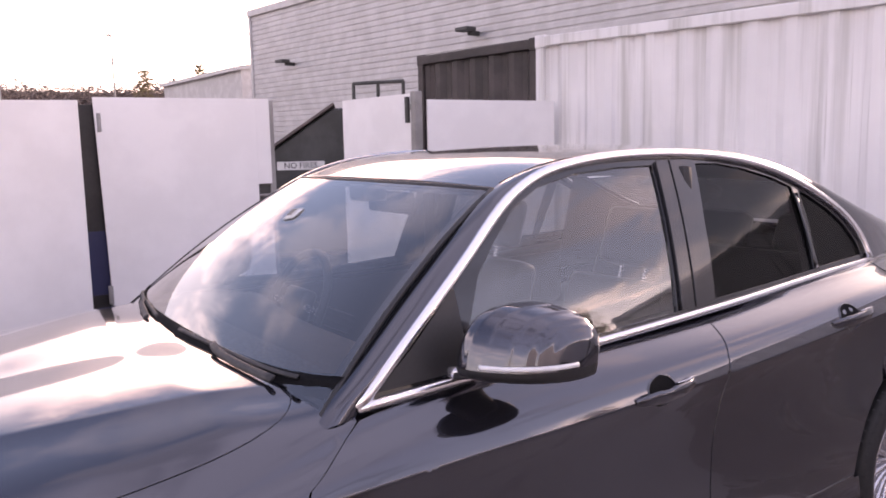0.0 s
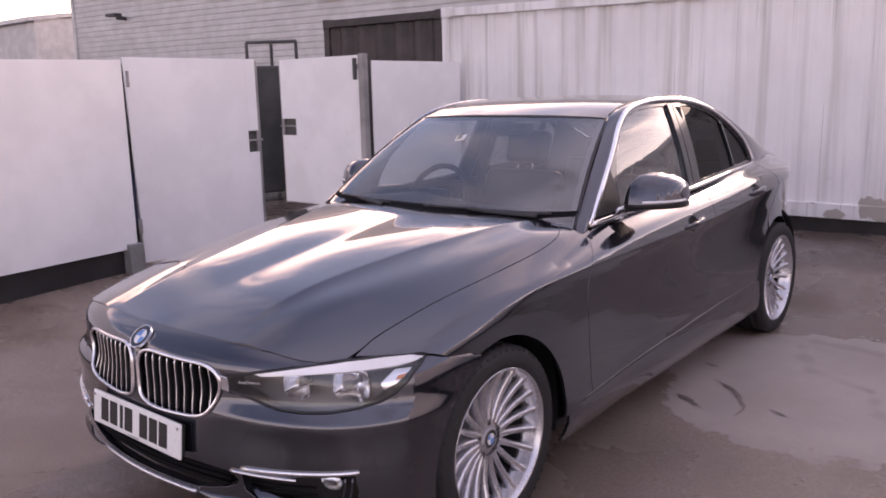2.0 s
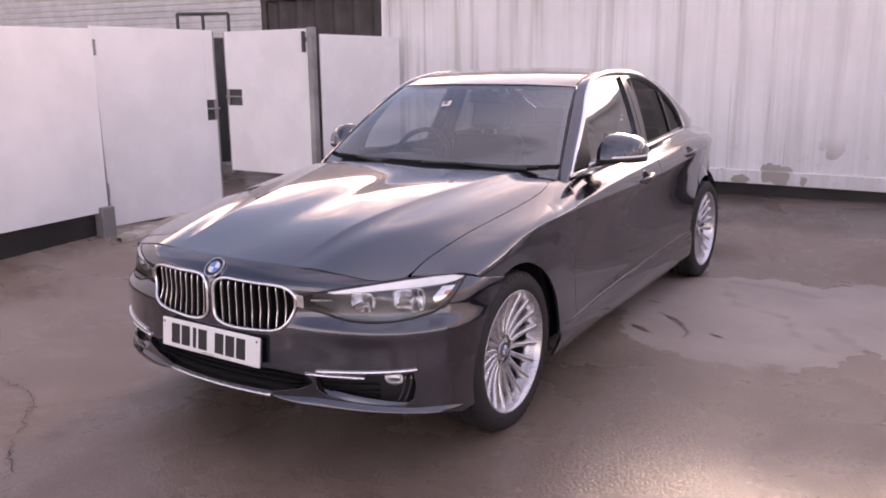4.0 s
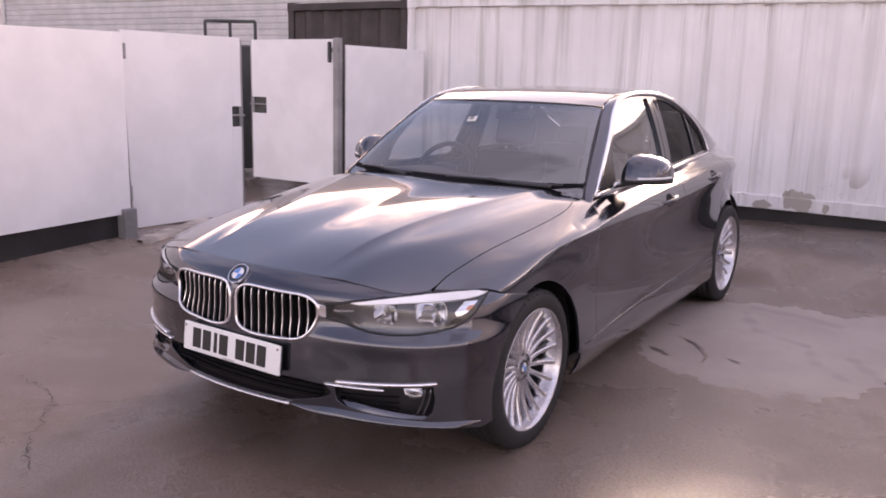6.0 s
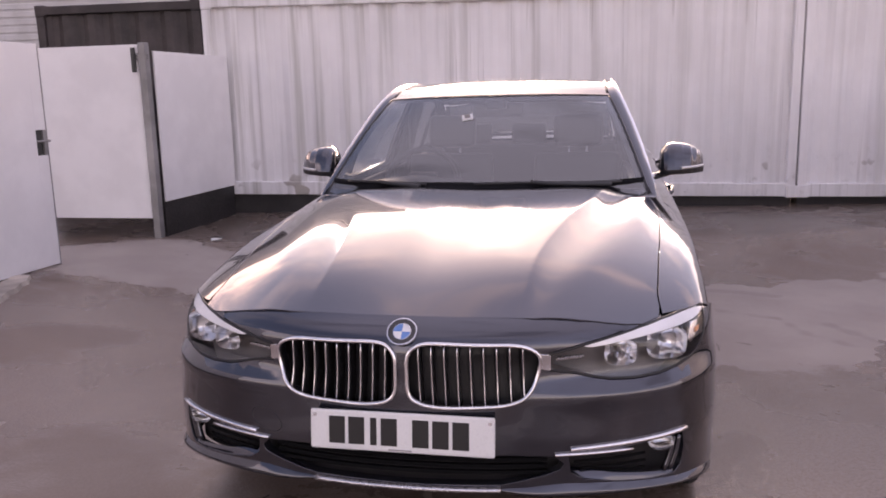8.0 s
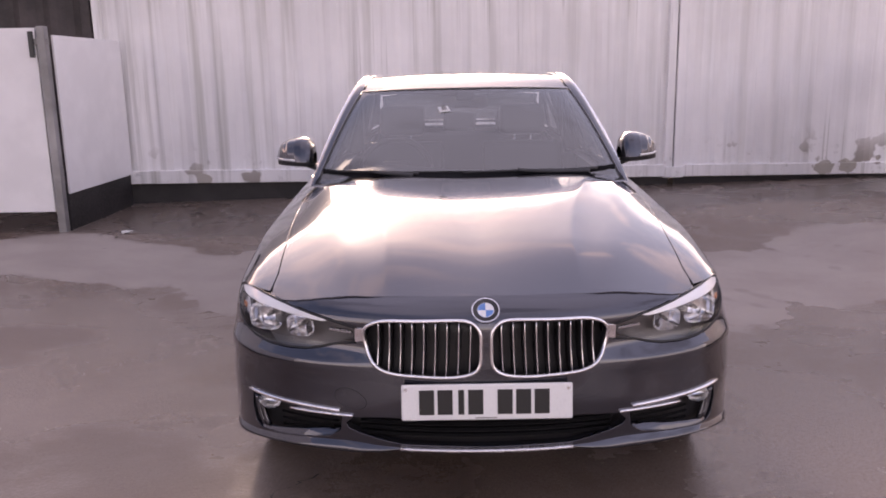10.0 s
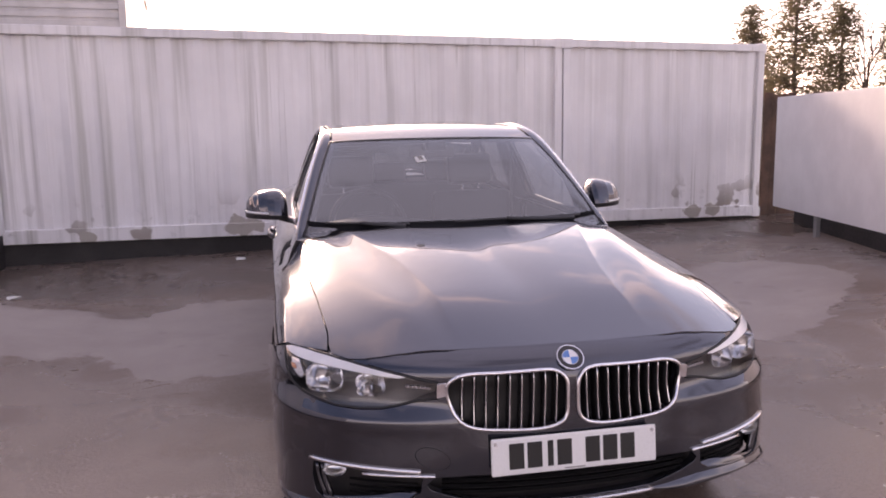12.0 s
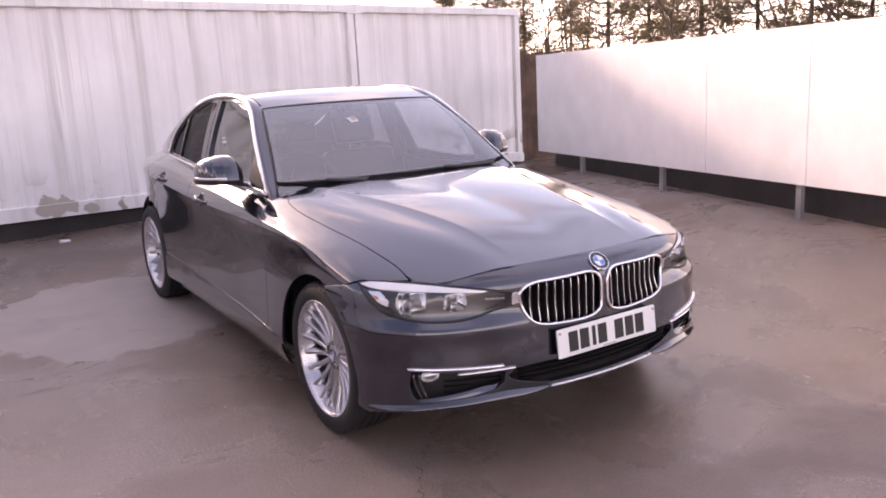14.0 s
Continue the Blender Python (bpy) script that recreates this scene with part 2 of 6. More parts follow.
    s.bump(s.times(relief, s.times(dry, .10), "ADD"), .50, .014)
    return s.mat


def car_paint():
    s = Shade("grey_metallic_paint", (.04, .04, .05), .28, .8, 1.0)
    s.put("Coat Roughness", .012)
    s.put("Coat IOR", 1.72)
    flake = s.noise(900.0, 2.0)
    s.put("Base Color", s.mix(s.ramp(flake, .3, .7), (.033, .035, .050), (.044, .047, .064)))
    dust = s.noise(5.0, 6.0, .65)
    s.put("Roughness", s.ramp(dust, .3, .7, .10, .14))
    return s.mat


def thin_glass(name, tint, gloss=1.0):
    m = bpy.data.materials.new(name)
    m.use_nodes = True
    n, l = m.node_tree.nodes, m.node_tree.links
    n.clear()
    out, mixer, clear, shine, fres = (n.new("ShaderNode" + k) for k in ("OutputMaterial", "MixShader", "BsdfTransparent", "BsdfGlossy", "LayerWeight"))
    clear.inputs[0].default_value = (*tint, 1)
    shine.inputs["Roughness"].default_value = .012
    # both faces of the pane: about 8 per cent head on, more at a slant
    fifth, k = n.new("ShaderNodeMath"), n.new("ShaderNodeMath")
    fifth.operation, fifth.inputs[1].default_value = "POWER", 4.5
    l.new(fres.outputs["Facing"], fifth.inputs[0])
    k.operation, k.use_clamp = "MULTIPLY_ADD", True
    k.inputs[1].default_value, k.inputs[2].default_value = .88 * gloss, .115 * gloss
    l.new(fifth.outputs[0], k.inputs[0])
    l.new(k.outputs[0], mixer.inputs[0])
    l.new(clear.outputs[0], mixer.inputs[1])
    l.new(shine.outputs[0], mixer.inputs[2])
    l.new(mixer.outputs[0], out.inputs[0])
    return m


def streaked_white(name, rust=1.0):
    """White container paint with grey runs, scuffs and rust along the lower edge."""
    s = Shade(name, (.80, .79, .79), .45)
    run = s.noise(7.0, 5.0, .6, .12, (1.0, 1.0, .03))
    fine = s.noise(40.0, 4.0)
    slow = s.noise(.9, 4.0)
    base = s.mix(s.ramp(slow, .3, .7), (.72, .705, .705), (.84, .825, .825))
    sep = s.nodes.new("ShaderNodeSeparateXYZ")
    s.links.new(s.tex, sep.inputs[0])
    heavy = s.ramp(sep.outputs[0], -2.8, 1.0, 1.0, .42)
    grey = s.mix(s.times(s.ramp(run, .47, .68), heavy), base, (.50, .49, .465))
    thin = s.noise(26.0, 3.0, .5, .05, (1.0, 1.0, .012))
    grey = s.mix(s.times(s.times(s.ramp(thin, .60, .68), s.ramp(slow, .42, .6)), .42), grey, (.36, .345, .31))
    low = s.ramp(sep.outputs[2], .38, .85, 1.0, 0.0)
    flake = s.ramp(s.noise(2.6, 3.0, .5), .60, .63)
    worn = s.mix(s.times(s.times(low, flake), rust), grey, (.33, .295, .265))
    for px, pz, rx, rz in ((-2.52, .42, .10, .07), (-1.13, .45, .22, .12), (-.80, .40, .10, .06), (.48, .36, .13, .05), (.78, .41, .15, .12), (1.02, .36, .05, .07), (4.10, .33, .16, .09), (4.36, .35, .13, .11)):
        # flaked paint at the foot of the wall
        off = s.nodes.new("ShaderNodeVectorMath")
        off.operation = "MULTIPLY_ADD"
        s.links.new(s.tex, off.inputs[0])
        off.inputs[1].default_value, off.inputs[2].default_value = (1 / rx, 0, 1 / rz), (-px / rx, 0, -pz / rz)
        far = s.nodes.new("ShaderNodeVectorMath")
        far.operation = "LENGTH"
        s.links.new(off.outputs[0], far.inputs[0])
        edge = s.times(far.outputs["Value"], s.times(s.noise(7.0, 5.0, .6), 2.0), "ADD")
        worn = s.mix(s.ramp(edge, 1.74, 1.84, 1.0, 0.0), worn, (.40, .365, .325))
    dirt = s.ramp(s.noise(9.0, 6.0, .7), .55, .8)
    s.put("Base Color", s.mix(s.times(s.times(dirt, low), .7), worn, (.25, .235, .21)))
    s.put("Roughness", s.ramp(fine, .3, .7, .38, .55))
    s.bump(fine, .06, .004)
    return s.mat


def leaves(name, colour, through):
    """Needles that let some of the low light through."""
    s = Shade(name, colour, .75)
    tone = s.mix(s.ramp(s.noise(2.0, 4.0), .35, .65), tuple(c * .6 for c in colour), colour)
    s.put("Base Color", tone)
    thin, both = s.nodes.new("ShaderNodeBsdfTranslucent"), s.nodes.new("ShaderNodeMixShader")
    thin.inputs[0].default_value = (*through, 1)
    both.inputs[0].default_value = .45
    s.links.new(s.bsdf.outputs[0], both.inputs[1])
    s.links.new(thin.outputs[0], both.inputs[2])
    s.links.new(both.outputs[0], s.nodes["Material Output"].inputs[0])
    return s.mat


M_GROUND = wet_yard()
M_PAINT = car_paint()
M_CHROME = Shade("chrome", (.86, .85, .87), .20, 1.0).mat
M_SATIN = plain("satin_silver_trim", (.62, .61, .63), .22, .9, grain=300, vary=.05, relief=.02)
M_BLACK = plain("black_plastic", (.016, .016, .018), .45, vary=.1)
M_GLOSSBLACK = Shade("gloss_black", (.010, .010, .012), .10, coat=.6).mat
# deep dull black: dark plastic with the shade of recesses put into it
M_RECESS = plain("recess_shade_black", (.006, .006, .007), .8, relief=0)
M_RECESS.node_tree.nodes["Principled BSDF"].inputs["Specular IOR Level"].default_value = .12
M_PILLAR = Shade("pillar_trim_black", (.020, .019, .021), .14, coat=.4).mat
M_RUBBER = plain("tyre_rubber", (.017, .0165, .017), .72, grain=220, relief=.2)
M_ALLOY = plain("silver_alloy", (.60, .59, .62), .24, .85, coat=.5, grain=500, vary=.08, relief=.01)
M_GLASS = thin_glass("window_glass", (.64, .67, .69), 1.9)
M_SIDE = thin_glass("side_glass", (.76, .79, .80), 1.5)
M_TINT = thin_glass("privacy_glass", (.26, .26, .26), .28)
M_REAR = thin_glass("dark_glass", (.14, .15, .15))
M_LENS = thin_glass("clear_lens", (.94, .95, .96), .8)
M_CABIN = plain("charcoal_trim", (.014, .014, .016), .6, grain=260)
M_LEATHER = plain("black_leather", (.011, .011, .012), .42, grain=180, relief=.25)
M_WHITE_PLATE = plain("white_plate", (.80, .80, .79), .3, grain=200, vary=.03, relief=.02)
M_INK = plain("black_ink", (.015, .015, .016), .4, relief=0)
M_BLUE = plain("badge_blue", (.10, .26, .62), .2, coat=.6, relief=0)
M_WHITE = plain("badge_white", (.85, .85, .86), .2, coat=.6, relief=0)
M_REFLECTOR = Shade("lamp_reflector", (.80, .80, .82), .16, 1.0).mat
M_LAMPGREY = plain("lamp_grey", (.16, .155, .155), .35, .3, relief=0)
M_AMBER = plain("amber_lens", (.75, .25, .08), .2, coat=.5, relief=0)
M_BOARD = plain("white_board", (.82, .805, .81), .42, grain=60, vary=.05, relief=.05)
M_EDGE = plain("board_edge", (.30, .29, .29), .6)
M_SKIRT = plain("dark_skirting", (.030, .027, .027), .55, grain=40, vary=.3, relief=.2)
M_KERB = plain("pale_kerb", (.24, .22, .21), .6, grain=50, vary=.35, relief=.3)
M_STAIN = plain("wet_stain", (.19, .150, .130), .45, grain=30, vary=.3, relief=.2)
M_SLAB = plain("bare_concrete", (.62, .54, .47), .7, grain=50, vary=.35, relief=.3)
M_SLEEVE = plain("dark_blue_plastic", (.032, .036, .095), .4)
M_POST = plain("galvanised_post", (.36, .35, .35), .5, .35, grain=60, vary=.25)
M_CONTAINER = streaked_white("white_container_paint")
M_DARKCON = plain("dark_container_paint", (.055, .042, .042), .55, grain=40, vary=.4, relief=.1)
M_CLADDING = plain("grey_cladding", (.55, .54, .545), .4, .1, grain=30, vary=.12)
M_BIN = plain("dark_bin_paint", (.06, .062, .06), .5, grain=50, vary=.3, relief=.15)
M_WOOD = plain("stained_planks", (.14, .075, .05), .7, grain=30, vary=.4, relief=.3)
M_LEAF = leaves("pine_needles", (.13, .115, .08), (.24, .20, .12))
M_BARK = plain("bark", (.17, .125, .10), .85, grain=60, vary=.4, relief=.4)
# brown scrub made paler, distance haze mixed into the colour
M_FAR = plain("far_hedge", (.25, .205, .19), .9, grain=2, vary=.4, relief=0)
M_ROOF = plain("far_roof", (.20, .16, .15), .8, grain=6, vary=.3, relief=0)
M_LITTER = plain("wet_leaves", (.06, .042, .03), .4, relief=0)
M_PAPER = plain("sticker_paper", (.80, .80, .78), .6, relief=0)


# ---------- mesh helpers ----------
def mesh_of(name, verts, faces, material, smooth=False, normals=None):
    me = bpy.data.meshes.new(name)
    me.from_pydata([tuple(map(float, v)) for v in verts], [], [tuple(map(int, f)) for f in faces])
    me.materials.append(material)
    if smooth or normals is not None:
        me.polygons.foreach_set("use_smooth", [True] * len(me.polygons))
    if normals is not None:
        me.normals_split_custom_set_from_vertices([tuple(map(float, n)) for n in normals])
    me.update()
    return me


def place(name, me, parent=None, label=""):
    ob = new(name, me)
    if parent is not None:
        ob.parent = parent
    return tagged(ob, label)


def part(name, bm, material, parent, label="", smooth=False):
    """One bmesh as one mesh object under a thing or part."""
    me = bpy.data.meshes.new(name)
    bm.normal_update()
    bm.to_mesh(me)
    bm.free()
    me.materials.append(material)
    if smooth:
        me.polygons.foreach_set("use_smooth", [True] * len(me.polygons))
    return place(name, me, parent, label)


def thing(name, label, category, at=(0, 0, 0), group="", kind=""):
    ob = new(name)
    ob.empty_display_size = .2
    ob.location = at
    return tagged(ob, label, category, group, kind)


def add_box(bm, lo, hi, bevel=0.0, m=None):
    r = bmesh.ops.create_cube(bm, size=1.0)
    c = [(a + b) / 2 for a, b in zip(lo, hi)]
    d = [b - a for a, b in zip(lo, hi)]
    t = Matrix.Translation(c) @ Matrix.Diagonal((*d, 1))
    bmesh.ops.transform(bm, matrix=(m @ t) if m is not None else t, verts=r["verts"])
    if bevel:
        es = list({e for v in r["verts"] for e in v.link_edges})
        bmesh.ops.bevel(bm, geom=es, offset=bevel, segments=2, profile=.6, affect="EDGES")
    return bm


def box(lo, hi, bevel=0.0, m=None):
    return add_box(bmesh.new(), lo, hi, bevel, m)


def add_rod(bm, p, q, r, r2=None, sides=10):
    p, q = Vector(p), Vector(q)
    d = q - p
    m = Matrix.Translation((p + q) / 2) @ d.to_track_quat("Z", "Y").to_matrix().to_4x4()
    bmesh.ops.create_cone(bm, cap_ends=True, segments=sides, radius1=r, radius2=r if r2 is None else r2, depth=d.length, matrix=m)
    return bm


def rod(p, q, r, r2=None, sides=10):
    return add_rod(bmesh.new(), p, q, r, r2, sides)


def sweep(points, profile, closed=False, up=None):
    """A strip along points; profile: list of (sideways, outward) round its section; up: an outward direction for each point."""
    pts = np.asarray(points, float)
    n, k = len(pts), len(profile)
    tang = np.gradient(pts, axis=0) if not closed else np.roll(pts, -1, 0) - np.roll(pts, 1, 0)
    tang /= np.linalg.norm(tang, axis=1)[:, None] + 1e-12
    ups = np.broadcast_to(np.asarray(up, float), pts.shape)
    side = np.cross(tang, ups)
    side /= np.linalg.norm(side, axis=1)[:, None] + 1e-12
    out = np.cross(side, tang)
    verts = [pts[i] + side[i] * a + out[i] * b for i in range(n) for a, b in profile]
    faces = []
    for i in range(n if closed else n - 1):
        j = (i + 1) % n
        for c in range(k):
            d = (c + 1) % k
            faces.append((i * k + c, i * k + d, j * k + d, j * k + c))
    if not closed:
        faces += [tuple(range(k))[::-1], tuple(range((n - 1) * k, n * k))]
    bm = bmesh.new()
    vs = [bm.verts.new(v) for v in verts]
    for f in faces:
        bm.faces.new([vs[i] for i in f])
    bmesh.ops.recalc_face_normals(bm, faces=bm.faces)
    return bm


def ring_profile(rx, ry, k=10):
    return [(rx * math.cos(2 * math.pi * i / k), ry * math.sin(2 * math.pi * i / k)) for i in range(k)]


def smooth_line(points, count, closed=False):
    """A smooth curve through a few points (2D or 3D), at even steps."""
    p = np.asarray(points, float)
    if closed:
        p = np.concatenate([p[-3:], p, p[:3]])
    t = np.r_[0, np.cumsum(np.linalg.norm(np.diff(p, axis=0), axis=1) ** .7)]
    a, b = (t[3], t[-3]) if closed else (t[0], t[-1])
    u = np.linspace(a, b, count + 1)[:-1] if closed else np.linspace(a, b, count)
    return spline_rows(t, u) @ p


def inside(poly, pts):
    """Which points lie inside the polygon."""
    poly, pts = np.asarray(poly, float), np.asarray(pts, float)
    hit = np.zeros(len(pts), bool)
    j = len(poly) - 1
    for i in range(len(poly)):
        (xi, yi), (xj, yj) = poly[i], poly[j]
        if yi != yj:
            cross = ((yi > pts[:, 1]) != (yj > pts[:, 1])) & (pts[:, 0] < (xj - xi) * (pts[:, 1] - yi) / (yj - yi) + xi)
            hit ^= cross
        j = i
    return hit


def dense(poly, step):
    out = []
    for a, b in zip(poly, list(poly[1:]) + [poly[0]]):
        a, b = np.asarray(a, float), np.asarray(b, float)
        n = max(1, int(np.ceil(np.linalg.norm(b - a) / step)))
        out += [a + (b - a) * i / n for i in range(n)]
    return out


def skin(name, surface, outline, material, parent, holes=(), step=.03, thick=.012, lift=0.0, label="", mirror=False, shape=(1, 1), creases=()):
    """A panel: the part of a smooth surface inside an outline (in the surface's own two coordinates), with turned-in edges."""
    from mathutils.geometry import delaunay_2d_cdt
    scale = np.asarray(shape, float)
    loops = [np.array(dense([np.asarray(p) * scale for p in l], step)) for l in (outline, *holes)]
    lo, hi = loops[0].min(0), loops[0].max(0)
    gx, gy = np.meshgrid(np.arange(lo[0] + step / 2, hi[0], step), np.arange(lo[1] + step / 2, hi[1], step))
    grid = np.stack([gx.ravel(), gy.ravel()], 1)
    ok = inside(loops[0], grid)
    for h in loops[1:]:
        ok &= ~inside(h, grid)
    grid = grid[ok]
    rim = np.concatenate(loops)
    if len(grid):
        near = np.min(np.linalg.norm(grid[:, None, :] - rim[None, :, :], axis=2), axis=1)
        grid = grid[near > .45 * step]
    # mesh lines that follow the creases
    runs = []
    for line in creases:
        l = np.array([np.asarray(p) * scale for p in line])
        ok = inside(loops[0], l) & (np.min(np.linalg.norm(l[:, None, :] - rim[None, :, :], axis=2), axis=1) > .3 * step)
        runs.append((l, ok))
        if len(grid) and ok.any():
            grid = grid[np.min(np.linalg.norm(grid[:, None, :] - l[ok][None, :, :], axis=2), axis=1) > .4 * step]
    pts = np.concatenate([rim, grid]) if len(grid) else rim
    edges, at = [], 0
    for l, ok in runs:
        start = len(pts)
        number = np.cumsum(ok) - 1 + start
        edges += [(int(number[i]), int(number[i + 1])) for i in range(len(l) - 1) if ok[i] and ok[i + 1]]
        pts = np.concatenate([pts, l[ok]])
    for l in loops:
        edges += [(at + i, at + (i + 1) % len(l)) for i in range(len(l))]
        at += len(l)
    v2, _, tri, *_ = delaunay_2d_cdt([Vector(p) for p in pts], edges, [], 2, 1e-7)
    uv = np.array([tuple(v) for v in v2])
    mid = np.array([uv[list(f)].mean(0) for f in tri])
    keep = inside(loops[0], mid)
    for h in loops[1:]:
        keep &= ~inside(h, mid)
    tri = [tuple(f) for f, k in zip(tri, keep) if k]
    uv = uv / scale
    e = 1e-4
    pos = surface(uv[:, 0], uv[:, 1])
    du = surface(uv[:, 0] + e, uv[:, 1]) - surface(uv[:, 0] - e, uv[:, 1])
    dv = surface(uv[:, 0], uv[:, 1] + e) - surface(uv[:, 0], uv[:, 1] - e)
    nor = np.cross(du, dv)
    nor /= np.linalg.norm(nor, axis=1)[:, None] + 1e-15
    inner = np.array([0, 1.5, .5])
    if np.sum((pos - inner) * nor) < 0:
        nor = -nor
    pos = pos + nor * lift
    if mirror:
        pos, nor = pos * (-1, 1, 1), nor * (-1, 1, 1)
    f0 = tri[0]
    tri_n = np.cross(pos[f0[1]] - pos[f0[0]], pos[f0[2]] - pos[f0[0]])
    if tri_n @ nor[f0[0]] < 0:
        tri = [f[::-1] for f in tri]
    verts, normals, faces = list(pos), list(nor), list(tri)
    if thick:
        used = {}
        for f in tri:
            for a, b in zip(f, f[1:] + f[:1]):
                used[(a, b)] = used.get((a, b), 0) + 1
        border = [k for k in used if (k[1], k[0]) not in used]
        outward = {}
        for a, b in border:
            across = np.cross(pos[b] - pos[a], nor[a])
            across /= np.linalg.norm(across) + 1e-12
            for i in (a, b):
                outward[i] = outward.get(i, 0) + across
        r, ring = min(.0022, thick * .4), {}
        for i, across in outward.items():
            across = across / (np.linalg.norm(across) + 1e-12)
            ring[i] = len(verts)
            verts += [pos[i] + across * r * .6 - nor[i] * r, pos[i] + across * r * .6 - nor[i] * thick]
            normals += [across, across]
        for a, b in border:
            faces += [(b, a, ring[a], ring[b]), (ring[b], ring[a], ring[a] + 1, ring[b] + 1)]
    return place(name, mesh_of(name, verts, faces, material, True, normals), parent, label)


def grid_skin(name, points, material, parent, label="", thick=0.0, flip=False, closed=False):
    """A smooth sheet through a grid of points [row][column]."""
    g = np.asarray(points, float)
    n, m = g.shape[:2]
    idx = lambda i, j: i * m + j % m  # noqa: E731
    faces = [(idx(i, j), idx(i, j + 1), idx(i + 1, j + 1), idx(i + 1, j)) for i in range(n - 1) for j in range(m if closed else m - 1)]
    if flip:
        faces = [f[::-1] for f in faces]
    bm = bmesh.new()
    vs = [bm.verts.new(v) for v in g.reshape(-1, 3)]
    for f in faces:
        try:
            bm.faces.new([vs[i] for i in f])
        except ValueError:
            pass
    bmesh.ops.remove_doubles(bm, verts=bm.verts, dist=1e-6)
    if thick:
        bm.normal_update()
        bmesh.ops.solidify(bm, geom=bm.faces, thickness=thick)
    return part(name, bm, material, parent, label, True)


# ---------- smooth body surfaces of the saloon (front axle at y = 0, nose towards -y) ----------
def spline_rows(knots, t):
    """Weights of a natural cubic spline through values at the knots, for each t."""
    k = np.asarray(knots, float)
    n, h = len(k), np.diff(np.asarray(knots, float))
    a, r = np.zeros((n, n)), np.zeros((n, n))
    a[0, 0] = a[-1, -1] = 1.0
    for i in range(1, n - 1):
        a[i, i - 1], a[i, i], a[i, i + 1] = h[i - 1], 2 * (h[i - 1] + h[i]), h[i]
        r[i, i - 1], r[i, i], r[i, i + 1] = 6 / h[i - 1], -6 / h[i - 1] - 6 / h[i], 6 / h[i]
    bend = np.linalg.solve(a, r)
    t = np.atleast_1d(np.asarray(t, float))
    i = np.clip(np.searchsorted(k, t) - 1, 0, n - 2)
    u, v, hh = t - k[i], k[i + 1] - t, h[i]
    w = np.zeros((len(t), n))
    rows = np.arange(len(t))
    w[rows, i] += v / hh
    w[rows, i + 1] += u / hh
    # straight beyond the last knots, as the natural spline ends
    uc, vc = np.clip(u, 0, hh), np.clip(v, 0, hh)
    w += ((vc ** 3 / hh - vc * hh) / 6)[:, None] * bend[i] + ((uc ** 3 / hh - uc * hh) / 6)[:, None] * bend[i + 1]
    return w


def table(*rows):
    return np.array(rows, float)


# stations along the car, and the lines that run along its flank: x and z of each at each station
STATION = (-.70, -.45, -.20, .10, .50, .85, 1.5, 2.2, 2.8, 3.3, 3.8)
LINE = (0, .45, .68, .80, .95, 1.15, 1.45, 1.58)
LINE_X = table((0,) * 11,
               (.335, .335, .332, .350, .44, .50, .50, .50, .50, .48, .40),
               (.52, .61, .67, .70, .715, .705, .69, .67, .66, .57, .45),
               (.66, .785, .825, .838, .82, .775, .748, .740, .740, .64, .49),
               (.75, .838, .863, .864, .857, .848, .836, .826, .825, .69, .51),
               (.80, .87, .882, .880, .866, .864, .863, .856, .854, .712, .53),
               (.80, .86, .868, .856, .842, .843, .845, .842, .844, .70, .52),
               (.76, .82, .82, .805, .795, .795, .80, .80, .80, .67, .51))
LINE_Z = table((.757, .822, .869, .914, .958, .995, 1.02, 1.04, 1.060, 1.066, 1.030),
               (.750, .818, .866, .912, .957, .990, 1.015, 1.035, 1.056, 1.060, 1.020),
               (.727, .776, .819, .861, .911, .950, .980, 1.0, 1.024, 1.024, .985),
               (.675, .718, .763, .802, .850, .905, .945, .970, .994, .985, .950),
               (.58, .64, .68, .725, .765, .800, .825, .855, .890, .900, .880),
               (.46, .50, .53, .56, .58, .60, .62, .63, .65, .67, .66),
               (.30, .30, .30, .30, .30, .30, .30, .31, .32, .33, .35),
               (.18, .18, .18, .18, .18, .185, .195, .21, .225, .23, .23))


def ease(v, a, b):
    """0 below a, 1 above b, smooth between."""
    v = np.clip((np.asarray(v, float) - a) / (b - a), 0, 1)
    return v * v * (3 - 2 * v)


# the bonnet ridges
RIDGE_Y, RIDGE_S = (-.70, -.35, -.05, .2, .5, .8), (.41, .44, .475, .495, .51, .53)
# the crease that runs through the door handles: its height and half width along the car
CREASE_Y = (-.3, .35, 1.06, 1.8, 2.4, 2.8, 3.1, 3.4, 3.8)
CREASE_Z = (.785, .812, .829, .848, .888, .915, .933, .947, .96)
CREASE_X = (.855, .857, .856, .850, .845, .832, .780, .680, .52)


